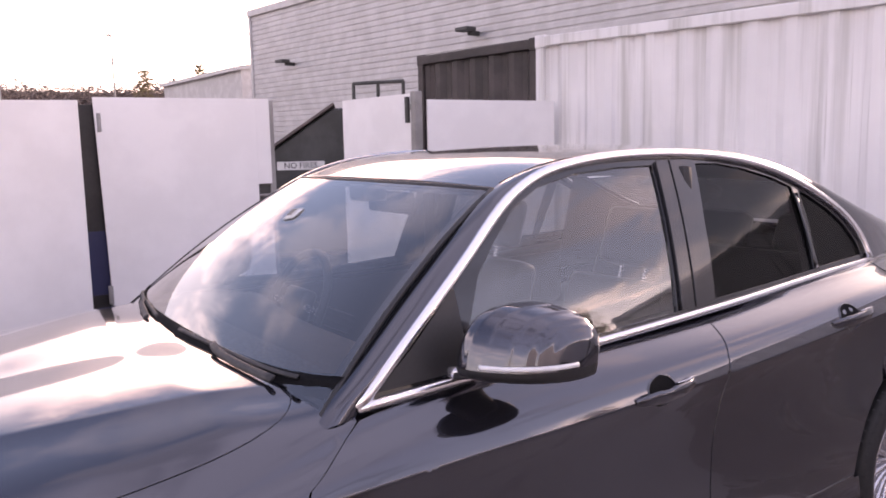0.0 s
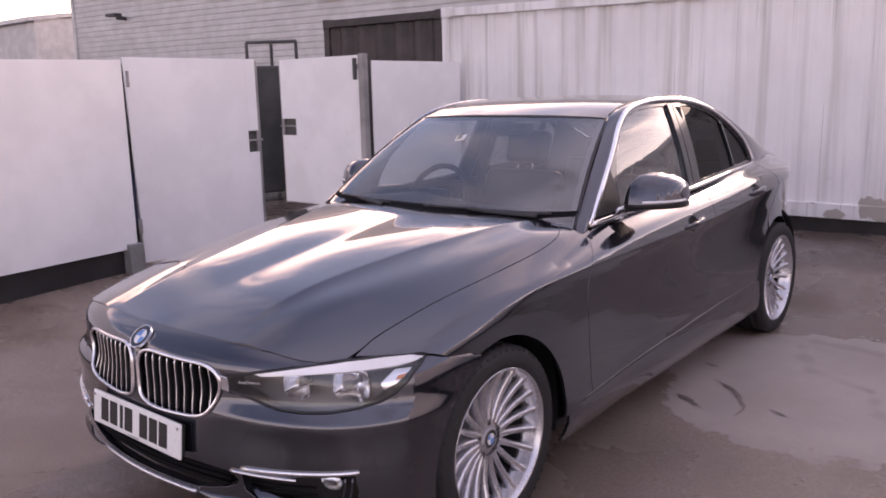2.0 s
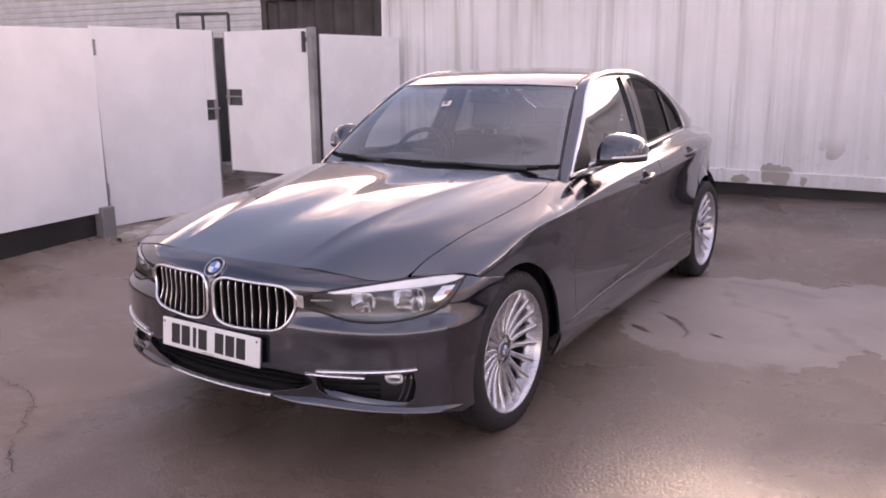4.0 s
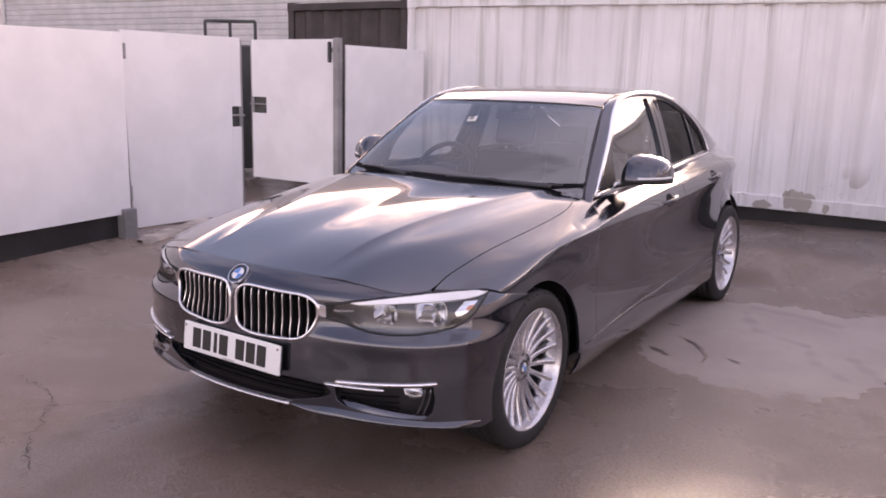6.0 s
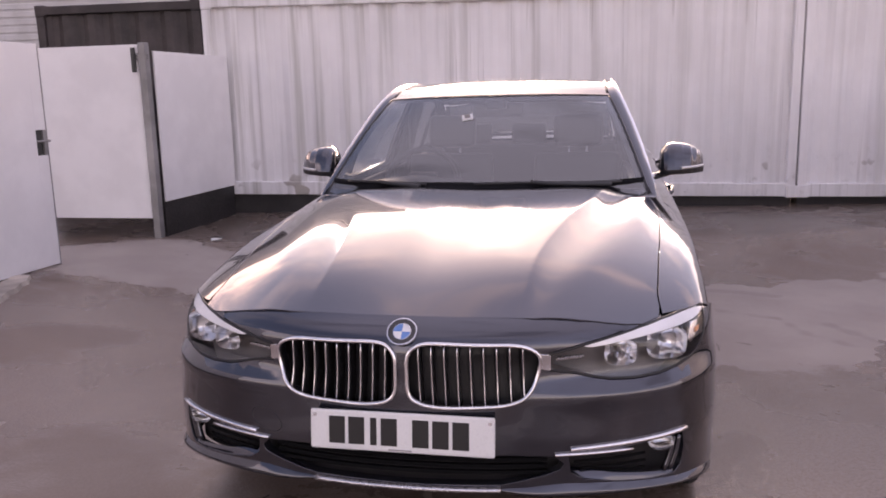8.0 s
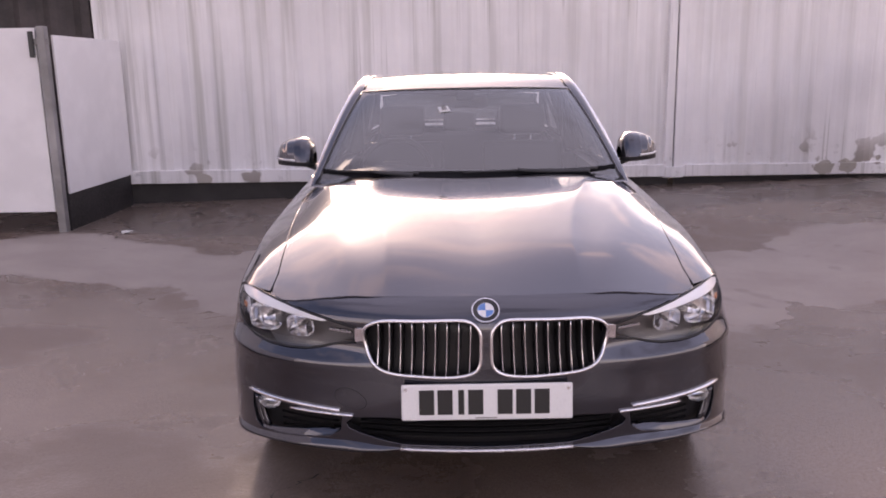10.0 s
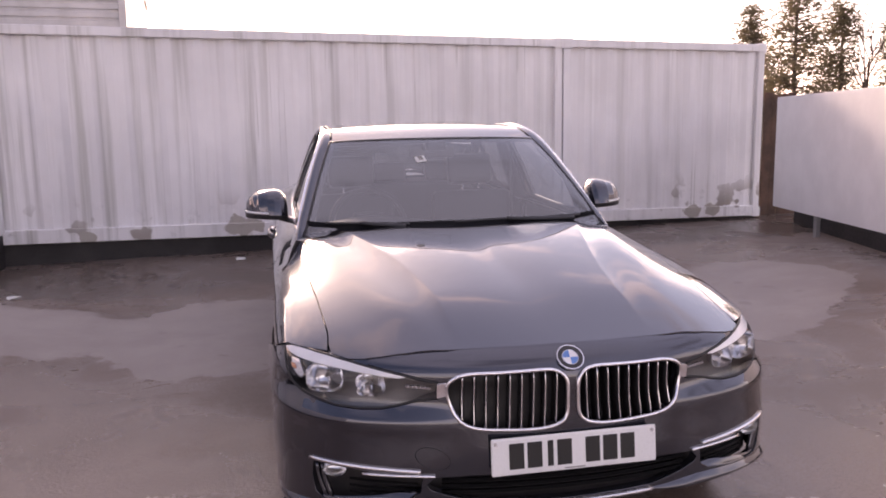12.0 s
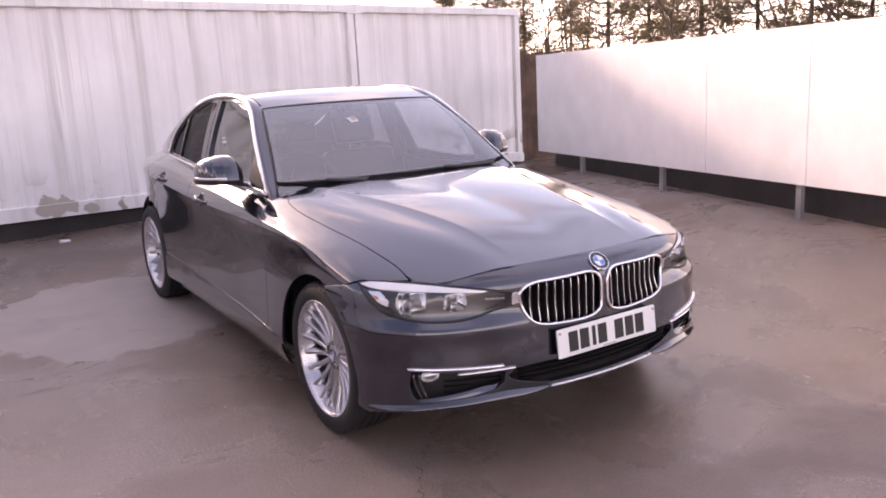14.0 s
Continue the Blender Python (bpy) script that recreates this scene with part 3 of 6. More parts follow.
def flank(y, s):
    """The lower body: y along the car, s from the middle (0) over the bonnet and down the side (1.58); -s is the other side."""
    y, s = np.broadcast_arrays(np.atleast_1d(np.asarray(y, float)), np.atleast_1d(np.asarray(s, float)))
    wy = spline_rows(STATION, y)
    both = np.r_[-np.array(LINE)[:0:-1], LINE]
    ws = spline_rows(both, s)
    xs = np.concatenate([-(wy @ LINE_X.T)[:, :0:-1], wy @ LINE_X.T], axis=1)
    zs = np.concatenate([(wy @ LINE_Z.T)[:, :0:-1], wy @ LINE_Z.T], axis=1)
    x, z = (ws * xs).sum(1), (ws * zs).sum(1)
    side, t = np.sign(s) + (s == 0), np.abs(s)
    # bonnet: two sharp ridges that run from the pillars towards the grille, hollow on both sides
    ridge = np.interp(y, RIDGE_Y, RIDGE_S)
    off = np.sqrt((t - ridge) ** 2 + .004 ** 2) - .004
    reach = np.where(t > ridge, .036, .17)
    fade = ease(y, -.70, -.30) * ease(.80 - y, 0, .25)
    z = z + fade * (.0085 * np.exp(-off / reach) + .007 * np.exp(-((t - ridge - .13) / .065) ** 2))
    # its rear edge sits low against the scuttle
    z = z - .010 * ease(y, .48, .66) * ease(.72 - t, 0, .15) * ease(.9 - y, 0, .15)
    # flank: a leaning shoulder down to the crease, an undercut below it, then nearly upright to the sill
    wc = spline_rows(CREASE_Y, y)
    zc, xc = wc @ np.array(CREASE_Z), wc @ np.array(CREASE_X)
    at = LINE.index(.80)
    x8, z8 = (wy @ LINE_X.T)[:, at], (wy @ LINE_Z.T)[:, at]
    h = np.maximum(z8 - zc, .03)
    lean = .42
    roll = np.maximum(xc - lean * h - x8, 0)
    d = z - zc
    up = np.clip(d, 0, None)
    down = np.sqrt(np.clip(-d, 0, None) ** 2 + .004 ** 2) - .004
    upper = xc - lean * up - roll * np.minimum(up / h, 1.15) ** 4
    # the wheel arches flare out again below it
    front, rear = 1 - ease(y, .10, 1.05), ease(y, 1.6, 2.7)
    lower = xc - .017 * (1 - .92 * front - .40 * rear) * (1 - np.exp(-down / .050)) + .023 * front * ease(down, 0, .20)  + .012 * ease(down, .12, .42) + .007 * ease(.40 - z, 0, .06) - .9 * np.clip(.27 - z, 0, None) ** 1.25
    lower = lower + .012 * np.exp(-((y - 2.85) / .55) ** 2) * ease(down, .16, .44)
    made = np.where(d > 0, upper, lower)
    low = ease(down, .03, .12)
    on = (ease(y, -.25, .22) * (1 - low) + ease(y, -.02, .50) * low) * ease(3.8 - y, 0, .35) * ease(t, .72, .86)
    x = side * (np.abs(x) * (1 - on) + made * on)
    return np.stack([x, y, z], axis=1)


# the nose: levels above the ground, and the plan curve from the middle round to the wheel arch
LEVEL = (.16, .22, .30, .42, .530, .558, .588, .66, .71, .74, .77)
ROUND = (0, .30, .56, .78, .96, 1.10, 1.25)
NOSE_X = table((0,) * 11, (.30,) * 11, (.55,) * 11, (.735, .74, .74, .74, .74, .74, .74, .74, .738, .73, .72),
               (.815, .838, .842, .845, .846, .847, .842, .840, .835, .82, .80), (.845, .87, .876, .880, .880, .880, .876, .871, .862, .845, .82),
               (.855, .882, .889, .893, .893, .892, .890, .885, .875, .86, .835))
NOSE_Y = table((-.72, -.775, -.797, -.803, -.795, -.794, -.792, -.790, -.775, -.742, -.680),
               (-.695, -.75, -.772, -.778, -.772, -.769, -.760, -.757, -.748, -.712, -.648),
               (-.63, -.685, -.705, -.711, -.712, -.711, -.685, -.676, -.662, -.627, -.565),
               (-.53, -.58, -.600, -.605, -.604, -.601, -.569, -.550, -.508, -.465, -.40),
               (-.42, -.465, -.475, -.475, -.463, -.458, -.432, -.398, -.340, -.30, -.25),
               (-.33, -.355, -.355, -.355, -.345, -.338, -.318, -.285, -.230, -.19, -.15),
               (-.21, -.215, -.215, -.215, -.203, -.198, -.180, -.150, -.100, -.06, -.02))


def nose(a, z):
    """The front end: a from the middle (0) round to the arch (1.25), -a the other side, and the height."""
    a, z = np.broadcast_arrays(np.atleast_1d(np.asarray(a, float)), np.atleast_1d(np.asarray(z, float)))
    wz = spline_rows(LEVEL, z)
    both = np.r_[-np.array(ROUND)[:0:-1], ROUND]
    wa = spline_rows(both, a)
    xs = np.concatenate([-(wz @ NOSE_X.T)[:, :0:-1], wz @ NOSE_X.T], axis=1)
    ys = np.concatenate([(wz @ NOSE_Y.T)[:, :0:-1], wz @ NOSE_Y.T], axis=1)
    return np.stack([(wa * xs).sum(1), (wa * ys).sum(1), z], axis=1)


def side_glass(y, z):
    """The leaning side of the cabin."""
    y, z = np.broadcast_arrays(np.atleast_1d(np.asarray(y, float)), np.atleast_1d(np.asarray(z, float)))
    h = z - .96
    x = .735 - .28 * h - .29 * h * h - .037 * np.clip(y - 1.5, 0, None) ** 2 - .03 * np.clip(1.2 - y, 0, None) ** 2
    return np.stack([x, y, z], axis=1)


# ---------- the yard ----------
def ground_height(x, y):
    """Nearly flat under the car, rising a little towards the fences."""
    return max(.20 * max(ease(-x, 1.5, 3.4), ease(x, 1.7, 4.1), ease(y, 2.9, 4.9)), .031 * ease(y, .35, 2.5))


def make_ground():
    xs = [-2500, -600, -150, -60, -30, -18, -10, -7] + [i * .25 for i in range(-22, 29)] + [9, 14, 25, 60, 150, 600, 2500]
    ys = [-2500, -600, -150, -60, -30, -15, -9] + [i * .25 for i in range(-24, 33)] + [10, 14, 20, 30, 60, 150, 600, 2500]
    verts = [(x, y, ground_height(x, y) + (.004 * noise.noise(Vector((x * .7, y * .7, 0))) if abs(x) < 8 and abs(y) < 9 else 0)) for y in ys for x in xs]
    n = len(xs)
    faces = [(j * n + i, j * n + i + 1, (j + 1) * n + i + 1, (j + 1) * n + i) for j in range(len(ys) - 1) for i in range(n - 1)]
    ob = place("ground", mesh_of("ground", verts, faces, M_GROUND, True))
    tagged(ob, "wet stained concrete yard with damp reflecting patches", "ground", kind="structure")


make_ground()


def lerp2(a, b, t):
    return (a[0] + (b[0] - a[0]) * t, a[1] + (b[1] - a[1]) * t)


def along(a, b):
    """A frame whose x runs from a to b (plan points), y to its left, z up."""
    d = Vector((b[0] - a[0], b[1] - a[1], 0))
    m = Matrix.Translation((a[0], a[1], 0)) @ Matrix.Rotation(math.atan2(d.y, d.x), 4, "Z")
    return m, d.length


def board(name, a, b, z0, z1, parent, thick=.018, z1b=None, label="", material=None):
    """An upright sheet from a to b."""
    m, length = along(a, b)
    bm = box((0, -thick / 2, z0), (length, thick / 2, z1), .003)
    if z1b is not None:
        for v in bm.verts:
            if v.co.z > (z0 + z1) / 2:
                v.co.z += (z1b - z1) * v.co.x / length
    bmesh.ops.transform(bm, matrix=m, verts=bm.verts)
    return part(name, bm, material or M_BOARD, parent, label)


FENCE_A, FENCE_B = (-3.25, 1.06), (-2.77, -2.04)


def left_fence():
    f = thing("board_fence", "white smooth panel fence above a dark skirting", "fence", (-3.1, 0, .15))
    f.matrix_world = Matrix.Identity(4)
    joints = (0.0, .468, 1.0)
    for s0, s1 in zip(joints, joints[1:]):
        a, b = lerp2(FENCE_A, FENCE_B, s0 + .001), lerp2(FENCE_A, FENCE_B, s1 - .001)
        board("panel", a, b, .378, 1.745 - .055 * s0, f, z1b=1.745 - .055 * s1)
    for s in (.47, .97):
        p = lerp2(FENCE_A, FENCE_B, s)
        part("post", box((p[0] - .10, p[1] - .04, .05), (p[0] - .02, p[1] + .04, 1.70), .004), M_POST, f)
    p = lerp2(FENCE_A, FENCE_B, .004)
    part("hinge_post", box((p[0] - .33, p[1] - .02, .05), (p[0] - .25, p[1] + .22, 1.73), .004), M_SKIRT, f, "dark hinge post in the gap")
    part("strap", box((p[0] - .334, p[1] - .024, .50), (p[0] - .246, p[1] + .224, .92), .004), M_SLEEVE, f, "dark blue plastic sleeve on the post")
    m, length = along(FENCE_A, FENCE_B)
    part("skirting", box((0, -.07, .05), (length, -.045, .40), .004, m), M_SKIRT, f, "black skirting board")
    part("kerb", box((0, .005, .05), (length, .06, .172), .01, m), M_KERB, f, "dirty pale kerb edge")
    p = lerp2(FENCE_A, FENCE_B, .012)
    part("post_foot", box((p[0] - .04, p[1] - .06, .05), (p[0] + .06, p[1] + .05, .42), .006), M_POST, f)


left_fence()


def threshold():
    """A worn strip of bare concrete at the foot of the gate."""
    rnd = random.Random(3)
    bm = bmesh.new()
    n = 14
    rows = []
    for i in range(n):
        y = .98 + .92 * i / (n - 1)
        w = .075 + .03 * rnd.random() - (.05 if i in (0, n - 1) else 0)
        x = -3.05 - .28 * (y - .98) / .85 + .03 * rnd.random()
        z = ground_height(x, y)
        rows.append([bm.verts.new(p) for p in ((x - w, y, z - .02), (x - w * .8, y, z + .022), (x + w * .8, y, z + .022), (x + w, y, z - .02))])
    for r0, r1 in zip(rows, rows[1:]):
        for k in range(3):
            bm.faces.new((r0[k], r0[k + 1], r1[k + 1], r1[k]))
    bmesh.ops.recalc_face_normals(bm, faces=bm.faces)
    part("threshold", bm, M_SLAB, bpy.data.objects["ground"], "pale worn concrete strip")


threshold()


def gate(name, hinge, free, z0, z1, label, cutout, mirror=1, lean=0.0):
    """A framed gate leaf with a square latch cut-out near its free edge."""
    g = thing(name, label, "gate", (hinge[0], hinge[1], z0))
    g.matrix_world = Matrix.Identity(4)
    m, length = along(hinge, free)
    cz, ch, cw = cutout
    sheet = bmesh.new()
    add_box(sheet, (.012, -.009, z0 + .02), (length - cw, .009, z1), .002, m)
    add_box(sheet, (length - cw, -.009, z0 + .02), (length - .025, .009, cz), .002, m)
    add_box(sheet, (length - cw, -.009, cz + ch), (length - .025, .009, z1), .002, m)
    back = m.inverted()
    for v in sheet.verts:
        # the hinge edge of a sagging leaf leans over its post
        p = back @ v.co
        if p.x < .1:
            v.co = m @ Vector((p.x - lean * (.33 + .67 * (p.z - z0) / (z1 - z0)), p.y, p.z))
    part("sheet", sheet, M_BOARD, g)
    for x0, x1 in ((-.02, .02), (length - .03, length + .012)):
        part("stile", box((x0, -.03 * mirror - .02, z0), (x1, -.03 * mirror + .02, z1 - .01), .004, m), M_POST, g)
    for zr in (z0 + .04, (z0 + z1) / 2 - .1, z1 - .08):
        part("rail", box((.02, -.05 * mirror - .012, zr), (length - .03, -.05 * mirror + .012, zr + .05), .003, m), M_POST, g)
    part("latch_box", box((length - cw + .01, -.045 * mirror - .02, cz - .01), (length - .02, -.045 * mirror + .02, cz + ch + .01), .004, m), M_BIN, g, "dark steel latch box")
    part("bolt", rod(m @ Vector((length - cw - .02, -.012 * mirror, cz + ch * .55)), m @ Vector((length + .03, -.012 * mirror, cz + ch * .55)), .009), M_POST, g)
    for zr in (z0 + .25, z1 - .22):
        part("hinge", rod(m @ Vector((-.025, 0, zr)), m @ Vector((-.025, 0, zr + .12)), .016), M_POST, g)
    return g


gate("gate_leaf", (-3.455, 1.24), (-3.40, 2.37), .19, 1.775, "closed white panel gate leaf with a galvanised frame", (1.0, .18, .125), -1, .065)
gate("gate_leaf", (-3.32, 3.53), (-4.53, 3.525), .34, 1.83, "white panel gate leaf swung open on its post", (1.06, .17, .24), 1)


def gate_post():
    p = thing("gate_post", "weathered grey steel gate post with hinge brackets", "post", (-3.27, 3.50, .1))
    p.matrix_world = Matrix.Identity(4)
    part("shaft", box((-3.300, 3.47, .1), (-3.235, 3.54, 1.84), .006), M_POST, p)
    part("bracket", box((-3.37, 3.48, 1.70), (-3.215, 3.50, 1.745), .004), M_POST, p)
    part("pin", rod((-3.345, 3.47, 1.60), (-3.345, 3.47, 1.80), .02), M_BIN, p, "dark hinge pin")


gate_post()


def panel_c():
    f = thing("fixed_panel", "white fixed panel between the gate post and the container", "fence", (-3.2, 4.2, .2))
    f.matrix_world = Matrix.Identity(4)
    board("sheet", (-3.225, 3.575), (-3.19, 4.86), .50, 1.775, f)
    board("skirting", (-3.25, 3.575), (-3.215, 4.86), .05, .52, f, .03, material=M_SKIRT)
    part("post", box((-3.26, 4.74, .1), (-3.21, 4.80, 1.77), .004), M_POST, f)


panel_c()

WALL_A, WALL_B = (-3.42, 4.86), (5.05, 6.02)


def corrugated(m, length, z_low, z_high, pitch=.278, depth=.036):
    """A trapezoid-ribbed sheet in the frame m; z_low and z_high are heights at x."""
    xs, ys = [], []
    x = 0.0
    while x < length - 1e-6:
        for dx, dy in ((0, 0), (.072, 0), (.140, 1), (.210, 1)):
            if x + dx < length:
                xs.append(x + dx), ys.append(depth * dy)
        x += pitch
    xs.append(length), ys.append(0)
    v, f = [], []
    for x, y in zip(xs, ys):
        v += [m @ Vector((x, y, z_low(x))), m @ Vector((x, y, z_high(x)))]
    n = len(xs)
    f += [(2 * i, 2 * i + 2, 2 * i + 3, 2 * i + 1) for i in range(n - 1)]
    bm = bmesh.new()
    vs = [bm.verts.new(p) for p in v]
    for q in f:
        bm.faces.new([vs[i] for i in q])
    return bm


def container(name, a, b, material, label, low, high, depth=2.4):
    """A shipping container seen on its long side: ribbed walls, rails, corner posts and castings, roof."""
    c = thing(name, label, "container", (a[0], a[1], .2))
    c.matrix_world = Matrix.Identity(4)
    m, length = along(a, b)
    part("side_wall", corrugated(m @ Matrix.Translation((0, .02, 0)), length, lambda x: low(x) + .10, lambda x: high(x) - .08), material, c)

    def rail(x0, x1, y0, y1, f0, f1):
        bm = box((x0, y0, 0), (x1, y1, 1), 0)
        for v in bm.verts:
            v.co.z = f1(v.co.x) if v.co.z > .5 else f0(v.co.x)
        bmesh.ops.bevel(bm, geom=list(bm.edges), offset=.006, segments=1, affect="EDGES")
        bmesh.ops.transform(bm, matrix=m, verts=bm.verts)
        return bm
    part("bottom_rail", rail(0, length, -.004, .10, low, lambda x: low(x) + .13), material, c)
    part("top_rail", rail(0, length, -.012, .08, lambda x: high(x) - .085, high), material, c)
    for x0 in (0, length - .09):
        part("corner_post", rail(x0, x0 + .09, -.003, .10, lambda x: low(x) + .01, lambda x: high(x) - .02), material, c)
        for z0, z1 in ((lambda x: low(x) - .01, lambda x: low(x) + .11), (lambda x: high(x) - .10, lambda x: high(x) + .012)):
            part("corner_casting", rail(x0 - .004, x0 + .11, -.010, .12, z0, z1), material, c)
    part("roof", rail(.01, length - .01, .06, depth, lambda x: high(x) - .05, lambda x: high(x) - .012), material, c)
    part("far_wall", rail(.01, length - .01, depth - .04, depth, low, lambda x: high(x) - .02), material, c)
    for x0 in (.01, length - .05):
        part("end_wall", rail(x0, x0 + .04, .08, depth - .04, low, lambda x: high(x) - .03), material, c)
    # one dark strip stands in for the shade beneath the floor
    part("underframe_shade", rail(.02, length - .02, .05, .20, lambda x: .02, lambda x: low(x) + .02), M_SKIRT, c, "dark strip painting the shade under the container")
    return c


def low_edge(x):
    return .405 - .0205 * x


def high_edge(x):
    return 2.335 - .005 * x


SEAM = .681
MID = lerp2(WALL_A, WALL_B, SEAM)
LONG = math.dist(WALL_A, WALL_B)
container("shipping_container", WALL_A, lerp2(WALL_A, WALL_B, SEAM - .001), M_CONTAINER, "white ribbed steel container with grey runs and flaking rust", low_edge, high_edge)
container("shipping_container", lerp2(WALL_A, WALL_B, SEAM + .001), WALL_B, M_CONTAINER, "short white steel container with peeling paint at its foot",
          lambda x: low_edge(x + LONG * SEAM), lambda x: high_edge(x + LONG * SEAM))
container("shipping_container", (-5.22, 4.80), (-3.45, 4.90), M_DARKCON, "dark brown ribbed steel container behind the gate", lambda x: .35, lambda x: 2.33)


def right_fence():
    f = thing("board_fence", "white smooth panel fence on short grey posts", "fence", (4.3, 3, .2))
    f.matrix_world = Matrix.Identity(4)
    a, b = (4.87, 5.45), (3.36, -.45)
    cuts = (0, .59, .797, 1.0)
    m, length = along(a, b)
    for s0, s1 in zip(cuts, cuts[1:]):
        sheet = board("panel", lerp2(a, b, s0 + .0006), lerp2(a, b, s1 - .0006), .41, 1.652, f)
        for v in sheet.data.vertices:
            # the whole fence climbs a little towards the near end
            s = (a[1] - v.co.y) / (a[1] - b[1])
            v.co.z += (.075 if v.co.z < 1 else .055) * s
    for s in (.188, .466, .781):
        p = lerp2(a, b, s)
        part("post", box((p[0] + .02, p[1] - .025, .1), (p[0] + .07, p[1] + .025, 1.55), .004), M_POST, f)
    part("backing", box((0, .24, .1), (length, .27, .56), 0, m), M_SKIRT, f, "dark low board behind the posts")


right_fence()


def plank_fence():
    f = thing("plank_fence", "brown upright plank fence beside the container", "fence", (5.3, 6.5, .2))
    f.matrix_world = Matrix.Identity(4)
    for i in range(11):
        x = 4.80 + i * .115
        part("plank", box((x, 6.30 + .006 * (i % 2), .1), (x + .105, 6.325 + .006 * (i % 2), 1.72 + .02 * math.sin(i * 2.1)), .004), M_WOOD, f)
    for z in (.5, 1.45):
        part("rail", box((4.8, 6.33, z), (6.05, 6.37, z + .07), .004), M_WOOD, f)


plank_fence()


def warehouse():
    w = thing("warehouse", "long grey warehouse wall of horizontal ribbed cladding", "building", (-10, 9, 0))
    w.matrix_world = Matrix.Identity(4)
    a, b = (-17.7, 8.0), (-2.75, 9.5)
    m, length = along(a, b)
    top, pitch = 4.63, .118
    v = []
    z = .0
    rows = []
    while z < top:
        rows += [(z, .0), (z + .070, .0), (z + .082, .018), (z + .106, .018)]
        z += pitch
    rows = [r for r in rows if r[0] < top] + [(top, 0)]
    for z, y in rows:
        v += [m @ Vector((0, y, z)), m @ Vector((length, y, z))]
    bm = bmesh.new()
    vs = [bm.verts.new(p) for p in v]
    for i in range(len(rows) - 1):
        bm.faces.new((vs[2 * i], vs[2 * i + 1], vs[2 * i + 3], vs[2 * i + 2]))
    part("cladding", bm, M_CLADDING, w)
    part("roof", box((-.05, -.06, top - .04), (length + .05, 12, top + .12), .01, m), M_CLADDING, w)
    for x in (-.04, length - .06):
        part("corner_flashing", box((x, -.03, 0), (x + .10, .08, top), .006, m), M_CLADDING, w)
    part("end_wall", box((length - .05, .08, 0), (length, 12, top - .05), 0, m), M_CLADDING, w)
    part("end_wall", box((0, .08, 0), (.05, 12, top - .05), 0, m), M_CLADDING, w)
    for x, z in ((2.05, 3.32), (8.3, 3.32)):
        lamp = part("floodlight", box((x - .16, -.42, z - .02), (x + .16, -.20, z + .05), .02, m), M_BIN, w, "small dark wall floodlight")
        part("bracket", box((x - .03, -.24, z - .08), (x + .03, 0, z + .0), .006, m), M_BIN, lamp)


warehouse()


def skip_bin():
    b = thing("waste_bin", "dark steel bin with a sloping lid and a sign", "bin", (-6.3, 4.0, 0))
    b.matrix_world = Matrix.Identity(4)
    m = Matrix.Translation((-6.15, 3.3, .2)) @ Matrix.Rotation(radians(62), 4, "Z")
    bm = bmesh.new()
    loops = [[bm.verts.new(m @ Vector((x, y, z))) for x, z in [(0, .1), (0, 1.05), (.85, 1.62), (1.5, 1.62), (1.5, .1)]] for y in (0, 1.3)]
    bm.faces.new(loops[0]), bm.faces.new(loops[1][::-1])
    for i in range(5):
        j = (i + 1) % 5
        bm.faces.new((loops[0][i], loops[1][i], loops[1][j], loops[0][j]))
    bmesh.ops.recalc_face_normals(bm, faces=bm.faces)
    bmesh.ops.bevel(bm, geom=list(bm.edges), offset=.02, segments=1, affect="EDGES")
    part("body", bm, M_BIN, b)
    lid = box((-.03, -.04, 0), (1.08, 1.34, .03), .008, m @ Matrix.Translation((-.02, 0, 1.055)) @ Matrix.Rotation(radians(-33.8), 4, "Y"))
    part("lid", lid, M_ROOF, b, "faded brown sloping lid")
    part("sign", box((.25, -.012, .98), (.75, -.004, 1.07), .002, m), M_PAPER, b, "white strip sign")
    t = bpy.data.curves.new("lettering", "FONT")
    t.body, t.size, t.extrude = "NO FIRES", .085, .001
    t.align_x, t.align_y = "CENTER", "CENTER"
    t.materials.append(M_INK)
    o = new("lettering", t)
    o.parent = b
    o.matrix_world = m @ Matrix.Translation((.50, -.015, 1.025)) @ Matrix.Rotation(radians(90), 4, "X")
    return b


skip_bin()


def pipe_frame(name, p, w, h, d, label):
    f = thing(name, label, "frame", p)
    f.matrix_world = Matrix.Identity(4)
    x, y, z = p
    for dx in (0, w * .5, w):
        part("upright", rod((x + dx, y + d * dx, z), (x + dx, y + d * dx, z + h), .022), M_BIN, f)
    part("top_bar", rod((x, y, z + h), (x + w, y + d * w, z + h), .022), M_BIN, f)


pipe_frame("pipe_frame", (-7.0, 5.0, .2), .62, 1.98, .55, "dark tubular steel rack frame behind the gate")


# ---------- distance ----------
def blades(bm, centre, spread, count, size, rnd, flat=.6):
    """Loose leaf or needle blades round a point."""
    for _ in range(count):
        c = Vector(centre) + Vector((rnd.gauss(0, spread), rnd.gauss(0, spread), rnd.gauss(0, spread * flat)))
        a = Vector((rnd.uniform(-1, 1), rnd.uniform(-1, 1), rnd.uniform(-.5, .5))).normalized() * size * rnd.uniform(.6, 1.3)
        b = a.cross(Vector((rnd.uniform(-1, 1), rnd.uniform(-1, 1), rnd.uniform(-1, 1)))).normalized() * size * .35
        vs = [bm.verts.new(p) for p in (c - a, c + b, c + a)]
        bm.faces.new(vs)


